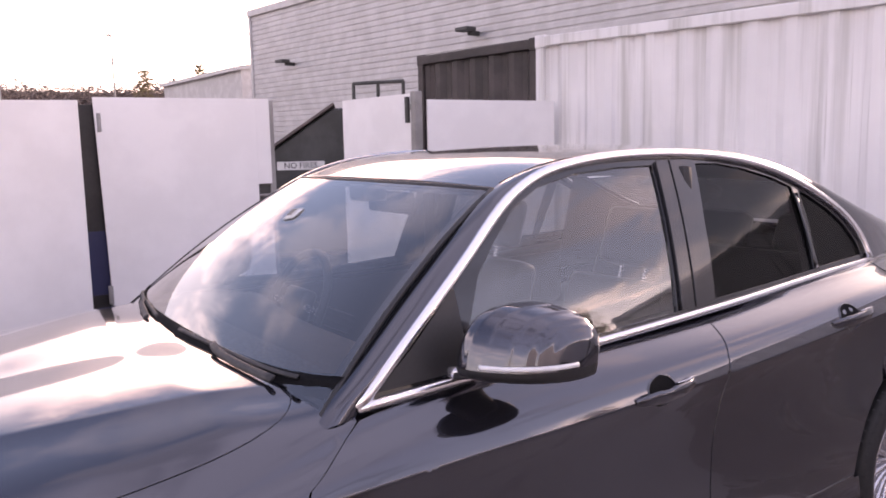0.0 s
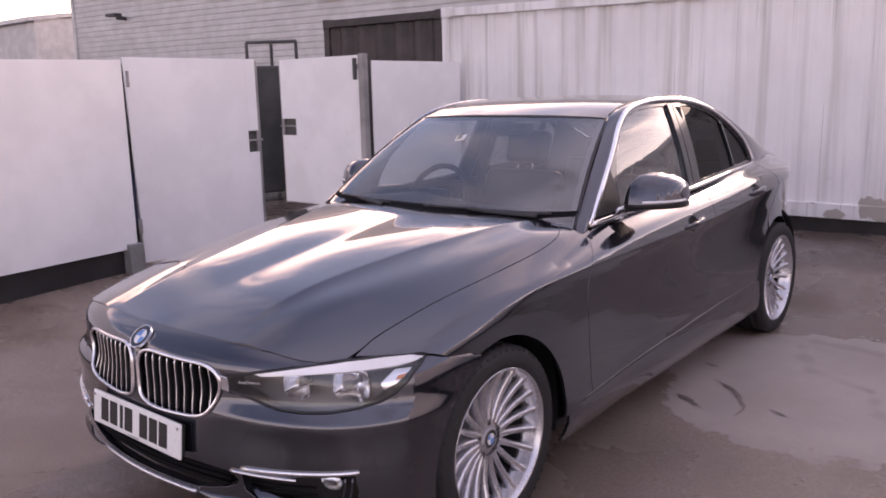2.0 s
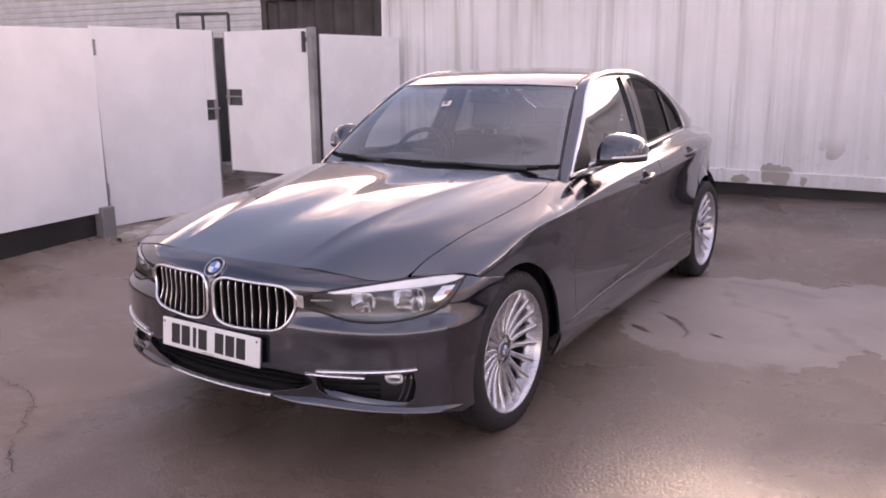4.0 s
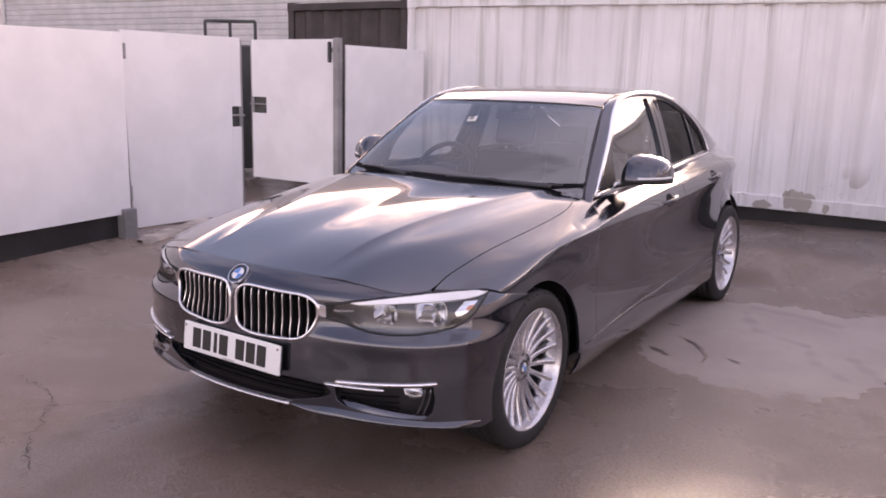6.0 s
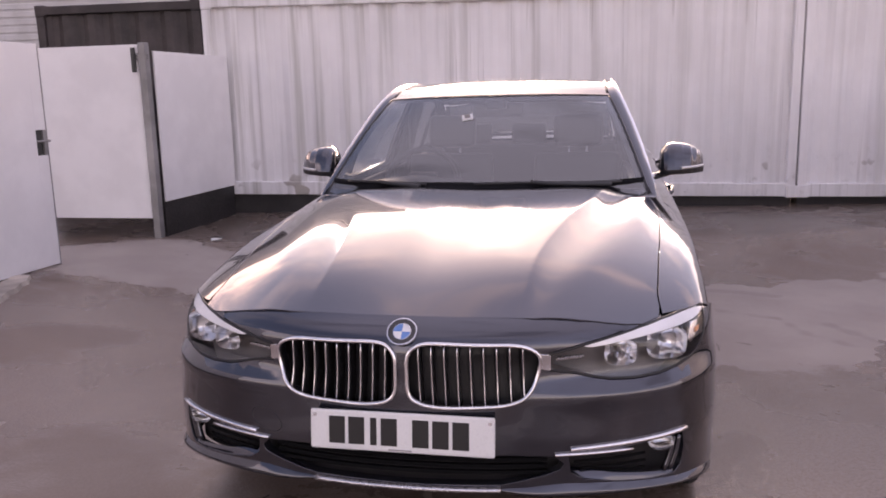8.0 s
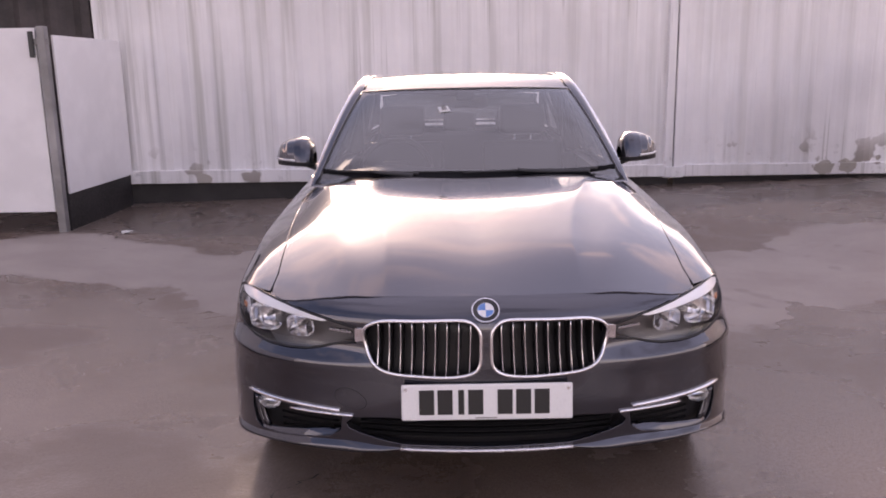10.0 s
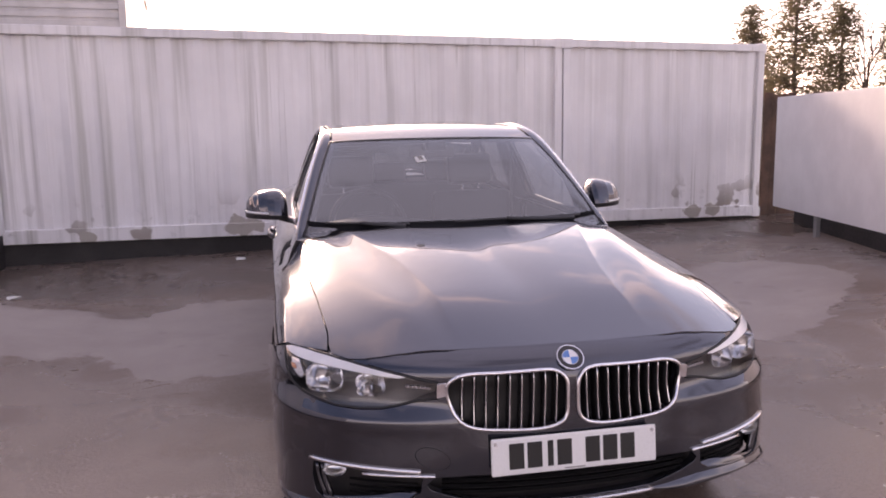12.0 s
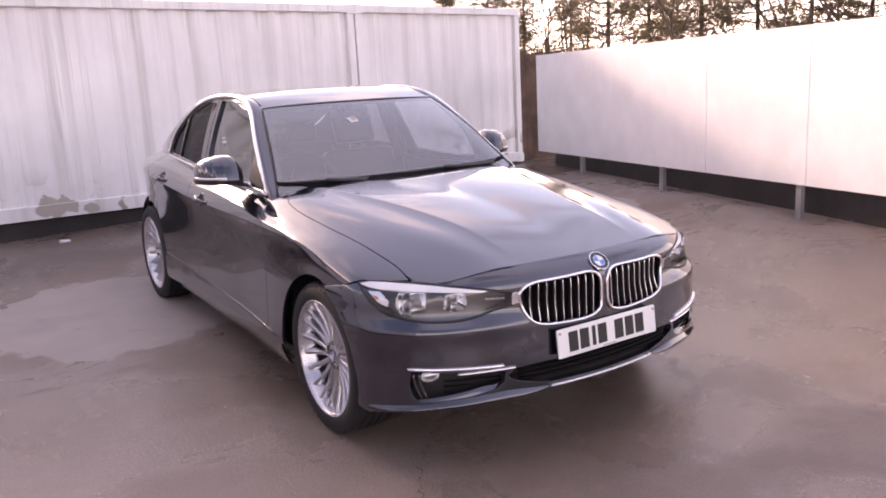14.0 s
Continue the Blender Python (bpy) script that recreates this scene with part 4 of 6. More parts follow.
def pine(x, y, h, seed):
    rnd = random.Random(seed)
    t = thing("pine_tree", "tall dark pine with a bare lower trunk", "tree", (x, y, 0), "pines behind the fence")
    lean = rnd.uniform(-.3, .3)
    trunk = bmesh.new()
    add_rod(trunk, (0, 0, -.2), (lean * .5, 0, h * .55), .12, .08, 8)
    add_rod(trunk, (lean * .5, 0, h * .55), (lean, 0, h), .08, .02, 8)
    crown = bmesh.new()
    z = h * rnd.uniform(.16, .26)
    while z < h:
        k = (z / h)
        reach = (1 - k) * h * .26 + .35
        for _ in range(6):
            if rnd.random() < .26:
                continue
            q = rnd.uniform(0, 6.283)
            tip = Vector((lean * k + math.cos(q) * reach * rnd.uniform(.6, 1.1), math.sin(q) * reach * rnd.uniform(.6, 1.1), z + rnd.uniform(-.1, .35)))
            root = Vector((lean * k, 0, z))
            add_rod(trunk, root, tip, .035, .012, 5)
            for f in (.45, .7, .9, 1.0):
                blades(crown, root.lerp(tip, f), .34, 15, .20, rnd)
        z += rnd.uniform(.32, .5)
    blades(crown, (lean, 0, h), .22, 18, .2, rnd, 1.2)
    part("trunk", trunk, M_BARK, t)
    part("crown", crown, M_LEAF, t)


def bare_tree(x, y, h, seed):
    rnd = random.Random(seed)
    t = thing("bare_tree", "leafless winter tree with fine twigs", "tree", (x, y, 0), "bare trees behind the fence")
    wood = bmesh.new()

    def grow(p, d, length, r, level):
        q = p + d * length
        add_rod(wood, p, q, r, r * .65, 4 if level > 1 else 6)
        if level < 5:
            for _ in range(3 if level < 4 else 2):
                n = (d + Vector((rnd.uniform(-.7, .7), rnd.uniform(-.7, .7), rnd.uniform(-.1, .5)))).normalized()
                grow(p.lerp(q, rnd.uniform(.6, 1)), n, length * rnd.uniform(.55, .8), r * .55, level + 1)
    grow(Vector((0, 0, -.2)), Vector((rnd.uniform(-.1, .1), 0, 1)).normalized(), h * .34, .11, 0)
    part("trunk", wood, M_BARK, t)


def eastern_trees():
    eye = (-1.7, -3.0)
    for i, (az, dist, h) in enumerate(((36.0, 40, 7.6), (38.5, 47, 7.0), (44.0, 39, 9.6), (46.8, 44, 10.2), (50.0, 38, 9.2), (53.5, 42, 10.6), (56.5, 37, 9.4), (60.0, 41, 10.5), (63.5, 38, 10.0), (67.0, 43, 10.8), (71.0, 39, 9.8), (33.2, 52, 7.4), (41.6, 55, 8.2), (48.6, 57, 9.8))):
        pine(eye[0] + dist * math.sin(radians(az)), eye[1] + dist * math.cos(radians(az)), h, 40 + i)
    for i, (az, dist, h) in enumerate(((34.8, 44, 6.6), (40.0, 42, 7.4), (41.5, 46, 7.8), (42.6, 40, 7.2), (45.5, 48, 8.0), (48.3, 36, 8.0), (52.0, 46, 8.5), (55.0, 35, 8.4), (58.3, 36, 8.6), (61.8, 36, 8.6), (65.2, 37, 9.0), (69.0, 36, 8.8))):
        bare_tree(eye[0] + dist * math.sin(radians(az)), eye[1] + dist * math.cos(radians(az)), h, 80 + i)


eastern_trees()


def far_rise():
    """Wintry scrub and rooftops along the far rise to the west."""
    rnd = random.Random(4)
    bm = bmesh.new()
    for k in range(2400):
        y = rnd.uniform(-30, 44)
        x = -64 + rnd.uniform(-4, 4)
        blades(bm, (x, y, 4.9 + (.3 if y < -4 else .35 if y > 16 else 0) + rnd.random() ** 2 * 1.0), .40, 7, .30, rnd, .6)
    add_box(bm, (-70, -40, -1), (-66, 46, 5.75))
    ob = part("far_hedge", bm, M_FAR, None)
    tagged(ob, "brown wintry scrub along the far rise", "hedge", kind="stuff")
    for i, (y, w) in enumerate(((-13, 5), (-3, 6), (4.5, 5))):
        hs = thing("far_house", "distant house with a brown pitched roof", "house", (-60, y, 0), "houses on the far rise")
        part("wall", box((-3, -w / 2, 0), (3, w / 2, 5.2)), M_CLADDING, hs)
        b = bmesh.new()
        vs = [b.verts.new(p) for p in ((-3.2, -w / 2 - .2, 5.2), (3.2, -w / 2 - .2, 5.2), (3.2, w / 2 + .2, 5.2), (-3.2, w / 2 + .2, 5.2), (0, -w / 2 - .2, 6.1), (0, w / 2 + .2, 6.1))]
        for f in ((0, 1, 4), (2, 3, 5), (1, 2, 5, 4), (3, 0, 4, 5), (0, 3, 2, 1)):
            b.faces.new([vs[i] for i in f])
        part("roof", b, M_ROOF, hs)
    pole = thing("street_lamp", "slim distant street lamp column", "lamp", (-57, 13.9, 0))
    part("column", rod((0, 0, 0), (0, 0, 9.0), .09, .05, 8), M_POST, pole)
    part("lantern", box((-.1, -.35, 8.9), (.1, .05, 9.05), .03), M_POST, pole)
    shed = thing("far_shed", "low grey shed with a shallow pitched roof", "building", (-33, 13.9, .7))
    part("wall", box((-5, -2.2, -.8), (5, 6, 3.7)), M_CLADDING, shed)
    b = bmesh.new()
    vs = [b.verts.new(p) for p in ((-5.1, -2.4, 3.7), (5.1, -2.4, 3.7), (5.1, 6, 4.9), (-5.1, 6, 4.9), (-5.1, -2.4, 3.55), (5.1, -2.4, 3.55), (5.1, 6, 4.75), (-5.1, 6, 4.75))]
    for f in ((0, 1, 2, 3), (7, 6, 5, 4), (0, 4, 5, 1), (2, 6, 7, 3), (1, 5, 6, 2), (3, 7, 4, 0)):
        b.faces.new([vs[i] for i in f])
    part("roof", b, M_CLADDING, shed)
    for i, (y, h) in enumerate(((20.2, 7.3), (16.2, 6.7), (-6.5, 7.0), (-19, 7.2))):
        rn = random.Random(60 + i)
        tr = thing("cypress_tree", "dark narrow far-off evergreen", "tree", (-58, y, 0), "evergreens on the far rise")
        cr = bmesh.new()
        for kk in range(40):
            f = kk / 39
            blades(cr, (0, 0, 2.5 + f * (h - 2.5)), .16 + .5 * (1 - f) ** .7, 12, .3, rn, .5)
        part("trunk", rod((0, 0, -.2), (0, 0, h * .8), .12, .04, 6), M_BARK, tr)
        part("crown", cr, M_LEAF, tr)


far_rise()


def cracks():
    """Fine open cracks in the concrete."""
    rnd = random.Random(9)
    runs = (((-.60, -.40), (-.68, -.48), (-.83, -.72), (-1.03, -.95)), ((-1.03, -.95), (-.92, -1.05), (-.745, -1.20), (-.56, -1.30), (-.43, -1.41)), ((-1.03, -.95), (-1.2, -.86), (-1.37, -.84), (-1.50, -.83)),
            ((-1.9, 1.33), (-1.6, 1.35), (-1.33, 1.40)))
    bm = bmesh.new()
    for run in runs:
        line = smooth_line(np.array(run), 34)
        pts = [(x + rnd.gauss(0, .012), y + rnd.gauss(0, .012)) for x, y in line]
        w = [max(rnd.uniform(-.0016, .0040), .0002) for _ in pts]
        prev = None
        for i, ((x, y), ww) in enumerate(zip(pts, w)):
            (xa, ya), (xb, yb) = pts[max(i - 1, 0)], pts[min(i + 1, len(pts) - 1)]
            d = Vector((ya - yb, xb - xa, 0)).normalized() * ww
            z = ground_height(x, y) + .0055
            a, b = bm.verts.new((x - d.x, y - d.y, z)), bm.verts.new((x + d.x, y + d.y, z))
            if prev:
                bm.faces.new((prev[0], prev[1], b, a))
            prev = (a, b)
    ob = part("crack", bm, M_SKIRT, bpy.data.objects["ground"])
    tagged(ob, "fine dark cracks in the concrete", kind="stuff")


cracks()


def stains():
    """Dark wet runs on the drier concrete beside the car."""
    rnd = random.Random(14)
    runs = (((.86, 1.77), (.93, 1.75), (1.0, 1.70), (1.07, 1.60), (1.12, 1.49), (1.12, 1.39)), ((.80, 1.50), (.88, 1.46), (.97, 1.40)), ((1.22, 1.56), (1.26, 1.54), (1.31, 1.52)), ((.74, 1.98), (.78, 1.97), (.83, 1.96)))
    wides = (.014, .022, .012, .013)
    bm = bmesh.new()
    for run, wide in zip(runs, wides):
        line = smooth_line(np.array(run), 110)
        prev = None
        for i, (x, y) in enumerate(line):
            (xa, ya), (xb, yb) = line[max(i - 1, 0)], line[min(i + 1, len(line) - 1)]
            d = Vector((ya - yb, xb - xa, 0)).normalized()
            taper = min(1, 4 * i / len(line), 4 * (1 - i / len(line)))
            w0, w1 = (max(.0005, wide * taper * (.75 + 1.0 * noise.noise(Vector((x * 9, y * 9, k))) + .7 * noise.noise(Vector((x * 31, y * 31, k))) + rnd.uniform(-.12, .12))) for k in (0, 5))
            z = ground_height(x, y) + .0052
            a, b = bm.verts.new((x - d.x * w0, y - d.y * w0, z)), bm.verts.new((x + d.x * w1, y + d.y * w1, z))
            if prev:
                bm.faces.new((prev[0], prev[1], b, a))
            prev = (a, b)
    ob = part("stain", bm, M_STAIN, bpy.data.objects["ground"])
    tagged(ob, "dark wet runs across the drier concrete", kind="stuff")


stains()


def litter():
    """Wet leaf litter and scraps that have gathered at the foot of the containers."""
    rnd = random.Random(21)
    bm = bmesh.new()
    for cx, cy, sx, sy, n in ((-2.35, 4.25, .30, .16, 70), (-2.0, 4.45, .35, .10, 40), (-3.0, 3.75, .15, .30, 18), (-.9, 4.75, .6, .12, 26), (3.3, 4.8, .5, .15, 24), (3.9, 1.2, .12, .8, 30)):
        for _ in range(n):
            x, y = rnd.gauss(cx, sx), rnd.gauss(cy, sy)
            r, q = rnd.uniform(.008, .028), rnd.uniform(0, 6.28)
            z = ground_height(x, y) + .006
            ring = [bm.verts.new((x + r * k * math.cos(q + i * 1.257), y + r * k * .7 * math.sin(q + i * 1.257), z + rnd.uniform(0, .008))) for i, k in enumerate((1, .6, .9, .7, 1.1))]
            bm.faces.new(ring)
    ob = part("leaf_litter", bm, M_LITTER, None)
    tagged(ob, "dark wet leaf litter scattered at the container foot", "leaf litter", kind="stuff")
    for x, y, r in ((-2.80, 3.62, .05), (-2.62, 4.10, .03), (-1.15, 4.72, .045)):
        paper = thing("paper_scrap", "small crumpled white paper scrap on the wet ground", "litter", (x, y, ground_height(x, y)))
        b = bmesh.new()
        bmesh.ops.create_icosphere(b, subdivisions=2, radius=r, matrix=Matrix.Diagonal((1, .6, .28, 1)))
        for v in b.verts:
            v.co += Vector((rnd.gauss(0, .15), rnd.gauss(0, .15), rnd.gauss(0, .06))) * r
            v.co.z = max(v.co.z + r * .2, .0)
        part("paper", b, M_PAPER, paper)


litter()


# ---------- the saloon ----------
car = thing("saloon_car", "dark grey metallic four-door saloon car with chrome window trim", "car")


def s_at(y, want, axis, lo=.0, hi=1.58):
    """The line parameter at which the flank has that x (axis 0) or z (axis 2)."""
    ss = np.linspace(lo, hi, 400)
    v = flank(np.full_like(ss, y), ss)[:, axis]
    k = np.argmin(np.abs(v - want))
    return float(ss[k])


def arc(cy, cz, r, a0, a1, n=28):
    return [(cy + r * math.cos(radians(a0 + (a1 - a0) * i / n)), cz + r * math.sin(radians(a0 + (a1 - a0) * i / n))) for i in range(n + 1)]


def on_flank(pts):
    """(y, z) points of the side as flank coordinates."""
    return [(y, s_at(y, z, 2, .55)) for y, z in pts]


AXLE_F, AXLE_R, HUB, HUB_R = 0.0, 2.775, .324, .354
ARCH = .364
SHAPE_F = (1, .62)

# the crease of the flank and the ridges of the bonnet, as pairs of lines close to either side
crease_mid = [(y, s_at(y, float((spline_rows(CREASE_Y, y) @ np.array(CREASE_Z))[0]), 2, .6)) for y in np.linspace(-.05, 3.6, 240)]
crease_mid = np.array(crease_mid)
crease_mid[:, 1] = np.convolve(np.pad(crease_mid[:, 1], 4, mode="edge"), np.ones(9) / 9, mode="valid")
CREASES = [[(y, s + d) for y, s in crease_mid] for d in (-.006, .006)]
RIDGES = [[(y, k * (float(np.interp(y, RIDGE_Y, RIDGE_S)) + d)) for y in np.linspace(-.62, .64, 110)] for k in (-1, 1) for d in (-.006, 0, .006)]

# shut lines, as flank coordinates
hood_side = smooth_line([(-.505, .752), (-.43, .730), (-.34, .717), (-.16, .703), (.03, .700), (.24, .700), (.44, .697), (.56, .682), (.625, .65), (.665, .59), (.695, .50), (.705, .44)], 34)
wing_top = hood_side
door_f = [(.748, .918), (.70, .89), (.60, .845), (.565, .78), (.55, .70), (.545, .55), (.55, .44), (.555, .335)]
door_m = [(1.868, .981), (1.80, .90), (1.765, .80), (1.735, .69), (1.72, .55), (1.72, .46), (1.725, .375)]
G = .003  # half a shut line

hood = [(y - .001, s - .0018) for y, s in hood_side[1:]] + [(.665, .30), (.622, .0), (.665, -.30)] + [(y - .001, -(s - .0018)) for y, s in hood_side[1:][::-1]]
front_edge = [(x, y) for x, y in ((.692, -.528), (.648, -.590), (.602, -.618), (.55, -.638), (.475, -.659), (.36, -.680), (.25, -.689), (.12, -.699), (0, -.702))]
fe = [(y, s_at(y, x, 0, 0, .8)) for x, y in front_edge]
hood += [(y, -s) for y, s in fe[:-1]] + [(y, s) for y, s in fe[::-1]]
skin("bonnet", flank, hood, M_PAINT, car, step=.015, thick=.03, shape=SHAPE_F, creases=RIDGES, label="grey bonnet reflecting the clouds")

for side in (False, True):
    # front wing: from the bonnet seam down to the arch, back to the door
    top = [(y, s + .0018) for y, s in wing_top]
    top = [p for p in top if p[0] < .74]
    back = on_flank([(y - G, z) for y, z in door_f])
    archp = [(y, z) for y, z in arc(AXLE_F, HUB, ARCH, -4, 118, 30)]
    archp = on_flank(archp)
    tip = [(-.355, s_at(-.355, .728, 2, .6))]
    wing = top + [(.742, .60)] + back + [(.46, s_at(.46, .328, 2)), (.40, s_at(.40, .30, 2))] + archp + tip
    skin("front_wing", flank, wing, M_PAINT, car, step=.018, shape=SHAPE_F, creases=CREASES, mirror=side)
    # doors
    belt_f = [(.75, .925), (.99, .945), (1.2, .953), (1.432, .962), (1.65, .972), (1.864, .981)]
    fd = on_flank([(y + G, z) for y, z in door_f[::-1]]) + on_flank(belt_f[1:-1]) + on_flank([(y - G, z) for y, z in door_m])
    skin("front_door", flank, fd, M_PAINT, car, step=.016, shape=SHAPE_F, creases=CREASES, mirror=side)
    belt_r = [(2.1, .992), (2.4, 1.007), (2.72, 1.02)]
    rear_gap = [(2.76, 1.02), (2.74, .93), (2.66, .82), (2.58, .74)]
    ra = arc(AXLE_R, HUB_R, ARCH + .012, 122, 166, 12)
    rd = on_flank([(y + G, z) for y, z in door_m[::-1]]) + on_flank(belt_r) + on_flank([(y - G, z) for y, z in rear_gap]) + on_flank(ra) + [(2.40, s_at(2.40, .395, 2))]
    skin("rear_door", flank, rd, M_PAINT, car, step=.016, shape=SHAPE_F, creases=CREASES, mirror=side)
    # quarter panel and sill
    qa = arc(AXLE_R, HUB_R, ARCH, 118, -4, 28)
    qp = on_flank(qa) + [(3.25, s_at(3.25, .26, 2)), (3.80, s_at(3.80, .30, 2)), (3.80, .66), (3.3, .655), (2.95, .66)] + on_flank([(2.77, 1.02), (2.745, .93), (2.665, .82), (2.585, .735)])
    skin("rear_quarter", flank, qp, M_PAINT, car, step=.022, shape=SHAPE_F, creases=CREASES, mirror=side)
    sill = [(y, s_at(y, .302 + .042 * y, 2)) for y in np.linspace(.385, 2.43, 12)] + [(2.43, 1.575), (.385, 1.575)]
    skin("sill", flank, sill, M_PAINT, car, step=.04, shape=SHAPE_F, mirror=side)
boot = [(3.26, -.64), (3.26, .64), (3.8, .64), (3.8, -.64)]
skin("boot_lid", flank, boot, M_PAINT, car, step=.05, shape=SHAPE_F)
# tail: simple closing panel
tail = [[(flank(3.8, s)[0] * np.array((k, 1, 1)) + np.array((0, .06 * (1 - abs(k)) + (.03 if i else 0) * (1 - k * k), 0))) for k in (1, .9, .5, 0, -.5, -.9, -1)] for i, s in enumerate(np.linspace(.64, 1.57, 10))]
grid_skin("rear_bumper", tail, M_PAINT, car)
# dark inner body behind the gaps
inner = skin("inner_body", flank, [(-.3, -1.0), (-.3, 1.0), (.37, 1.0), (.62, 1.5), (2.3, 1.5), (2.4, 1.0), (3.1, 1.0), (3.1, -1.0), (2.4, -1.0), (2.3, -1.5), (.62, -1.5), (.37, -1.0)],
             M_BLACK, car, holes=[[(.80, -.60), (.80, .60), (3.2, .60), (3.2, -.60)]], step=.06, thick=0, lift=-.030, shape=SHAPE_F)

# ----- front end -----
BOTH = (False, True)


def both_ways(pts):
    """An outline given for a >= 0 from the middle outwards, closed over the middle."""
    return list(pts) + [(-a, z) for a, z in pts[::-1] if abs(a) > 1e-9]


def a_at(z, y):
    aa = np.linspace(.7, 1.25, 300)
    v = nose(aa, np.full_like(aa, z))[:, 1]
    return float(aa[np.argmin(np.abs(v - y))])


LAMP_TOP = [(.405, .669), (.50, .690), (.58, .704), (.66, .716), (.74, .724), (.83, .727), (.90, .725), (.948, .717)]
LAMP_LOW = [(.945, .690), (.932, .655), (.90, .628), (.86, .611), (.79, .597), (.72, .589), (.64, .587), (.57, .591), (.52, .600), (.475, .612), (.43, .619), (.405, .624)]
LAMP = LAMP_TOP + LAMP_LOW
shut = [(0, .758), (.13, .757), (.26, .754), (.38, .751), (.48, .745), (.56, .737), (.615, .730)]
arch_z = np.linspace(.672, .235, 16)
arch_edge = [(a_at(z, -math.sqrt(max(ARCH ** 2 - (z - HUB) ** 2, 1e-4))), z) for z in arch_z]
low_edge_n = [(1.03, .225), (.93, .248), (.80, .262), (.55, .270), (.40, .270), (.34, .272), (.285, .282), (.26, .284), (.13, .278), (0, .277)]
right_half = shut + [(.640, .722), (.58, .710), (.50, .696), (.40, .674)] + [(.399, .618), (.43, .614), (.475, .607), (.52, .595), (.57, .586), (.64, .582), (.72, .584), (.79, .592), (.862, .606), (.905, .624), (.938, .653), (.951, .690), (.956, .713)] + [(1.02, .702)] + arch_edge + low_edge_n
KIDNEY = smooth_line([(.016, .615), (.019, .668), (.040, .692), (.106, .700), (.245, .697), (.345, .688), (.374, .664), (.368, .610), (.345, .562), (.302, .538), (.212, .528), (.060, .532), (.022, .556)], 60, True)
kid = [tuple(p) for p in KIDNEY]
intake = both_ways([(0, .392), (.30, .392), (.42, .385), (.445, .362), (.435, .345), (.395, .330), (.33, .313), (.27, .301), (0, .297)])
FOG = [(.455, .384), (.55, .392), (.70, .403), (.815, .408), (.824, .360), (.812, .308), (.780, .286), (.70, .287), (.60, .296), (.50, .310), (.462, .334)]
bumper_outline = right_half + [(-a, z) for a, z in right_half[::-1] if abs(a) > 1e-9]
skin("front_bumper", nose, bumper_outline, M_PAINT, car, holes=[kid, [(-a, z) for a, z in kid], intake, FOG, [(-a, z) for a, z in FOG]], step=.022, thick=.03)
skin("bumper_liner", nose, both_ways([(0, .70), (.36, .69), (.41, .55), (.84, .43), (.84, .275), (.40, .27), (.27, .285), (0, .28)]), M_BLACK, car, step=.05, thick=0, lift=-.050)


def bumper_blade(mirror):
    """The painted blade at the foot of the bumper: a shelf that leans out, then turns under."""
    k = -1 if mirror else 1
    top = np.array([(.272, .297), (.33, .310), (.40, .327), (.45, .333), (.52, .326), (.62, .311), (.72, .298), (.80, .292), (.88, .292), (.96, .290), (1.03, .280)])
    low = np.array([(.272, .284), (.33, .274), (.40, .270), (.45, .269), (.52, .268), (.62, .266), (.72, .263), (.80, .258), (.88, .252), (.96, .243), (1.03, .230)])
    rows = []
    for a in np.linspace(.272, 1.03, 40):
        zt, zl = np.interp(a, top[:, 0], top[:, 1]), np.interp(a, low[:, 0], low[:, 1])
        ends = min(1, (a - .272) / .12, (1.03 - a) / .15)
        row = []
        for t, out in ((-.05, -.034), (0, -.026), (.25, -.012), (.5, .001), (.72, .011), (.84, .015), (.95, .015), (1.02, .009), (1.05, -.02)):
            z = zt + (zl - zt) * t
            p, n = nose(a, max(z, .2))[0], normal_at(nose, a, max(z, .2))
            turn = 1 - .7 * min(1, max(0, (a - .46) / .12)) * min(1, max(0, (.90 - a) / .12))
            row.append((p + n * (out * (.25 + .75 * ends) if out > 0 else out * turn)) * (k, 1, 1))
        rows.append(row)
    grid_skin("bumper_blade", rows, M_PAINT, car, flip=not mirror)


def flip_x(pts):
    return np.asarray(pts) * (-1, 1, 1)


def normal_at(surface, u, v):
    e = 1e-4
    n = np.cross(surface(u + e, v)[0] - surface(u - e, v)[0], surface(u, v + e)[0] - surface(u, v - e)[0])
    n /= np.linalg.norm(n)
    p = surface(u, v)[0]
    return n if (p - np.array((0, 1.5, .5))) @ n > 0 else -n


def strip(name, surface, line, width, proud, material, parent, mirror=False, closed=False, label="", sink=.004):
    """A raised trim strip that follows a line drawn on a surface."""
    pts = np.array([surface(u, v)[0] for u, v in line])
    ups = np.array([normal_at(surface, u, v) for u, v in line])
    if mirror:
        pts, ups = flip_x(pts), flip_x(ups)
    w = width / 2
    prof = [(-w, -sink), (-w, proud * .55), (-w * .55, proud * .95), (0, proud), (w * .55, proud * .95), (w, proud * .55), (w, -sink)]
    return part(name, sweep(pts, prof, closed, ups), material, parent, label, True)


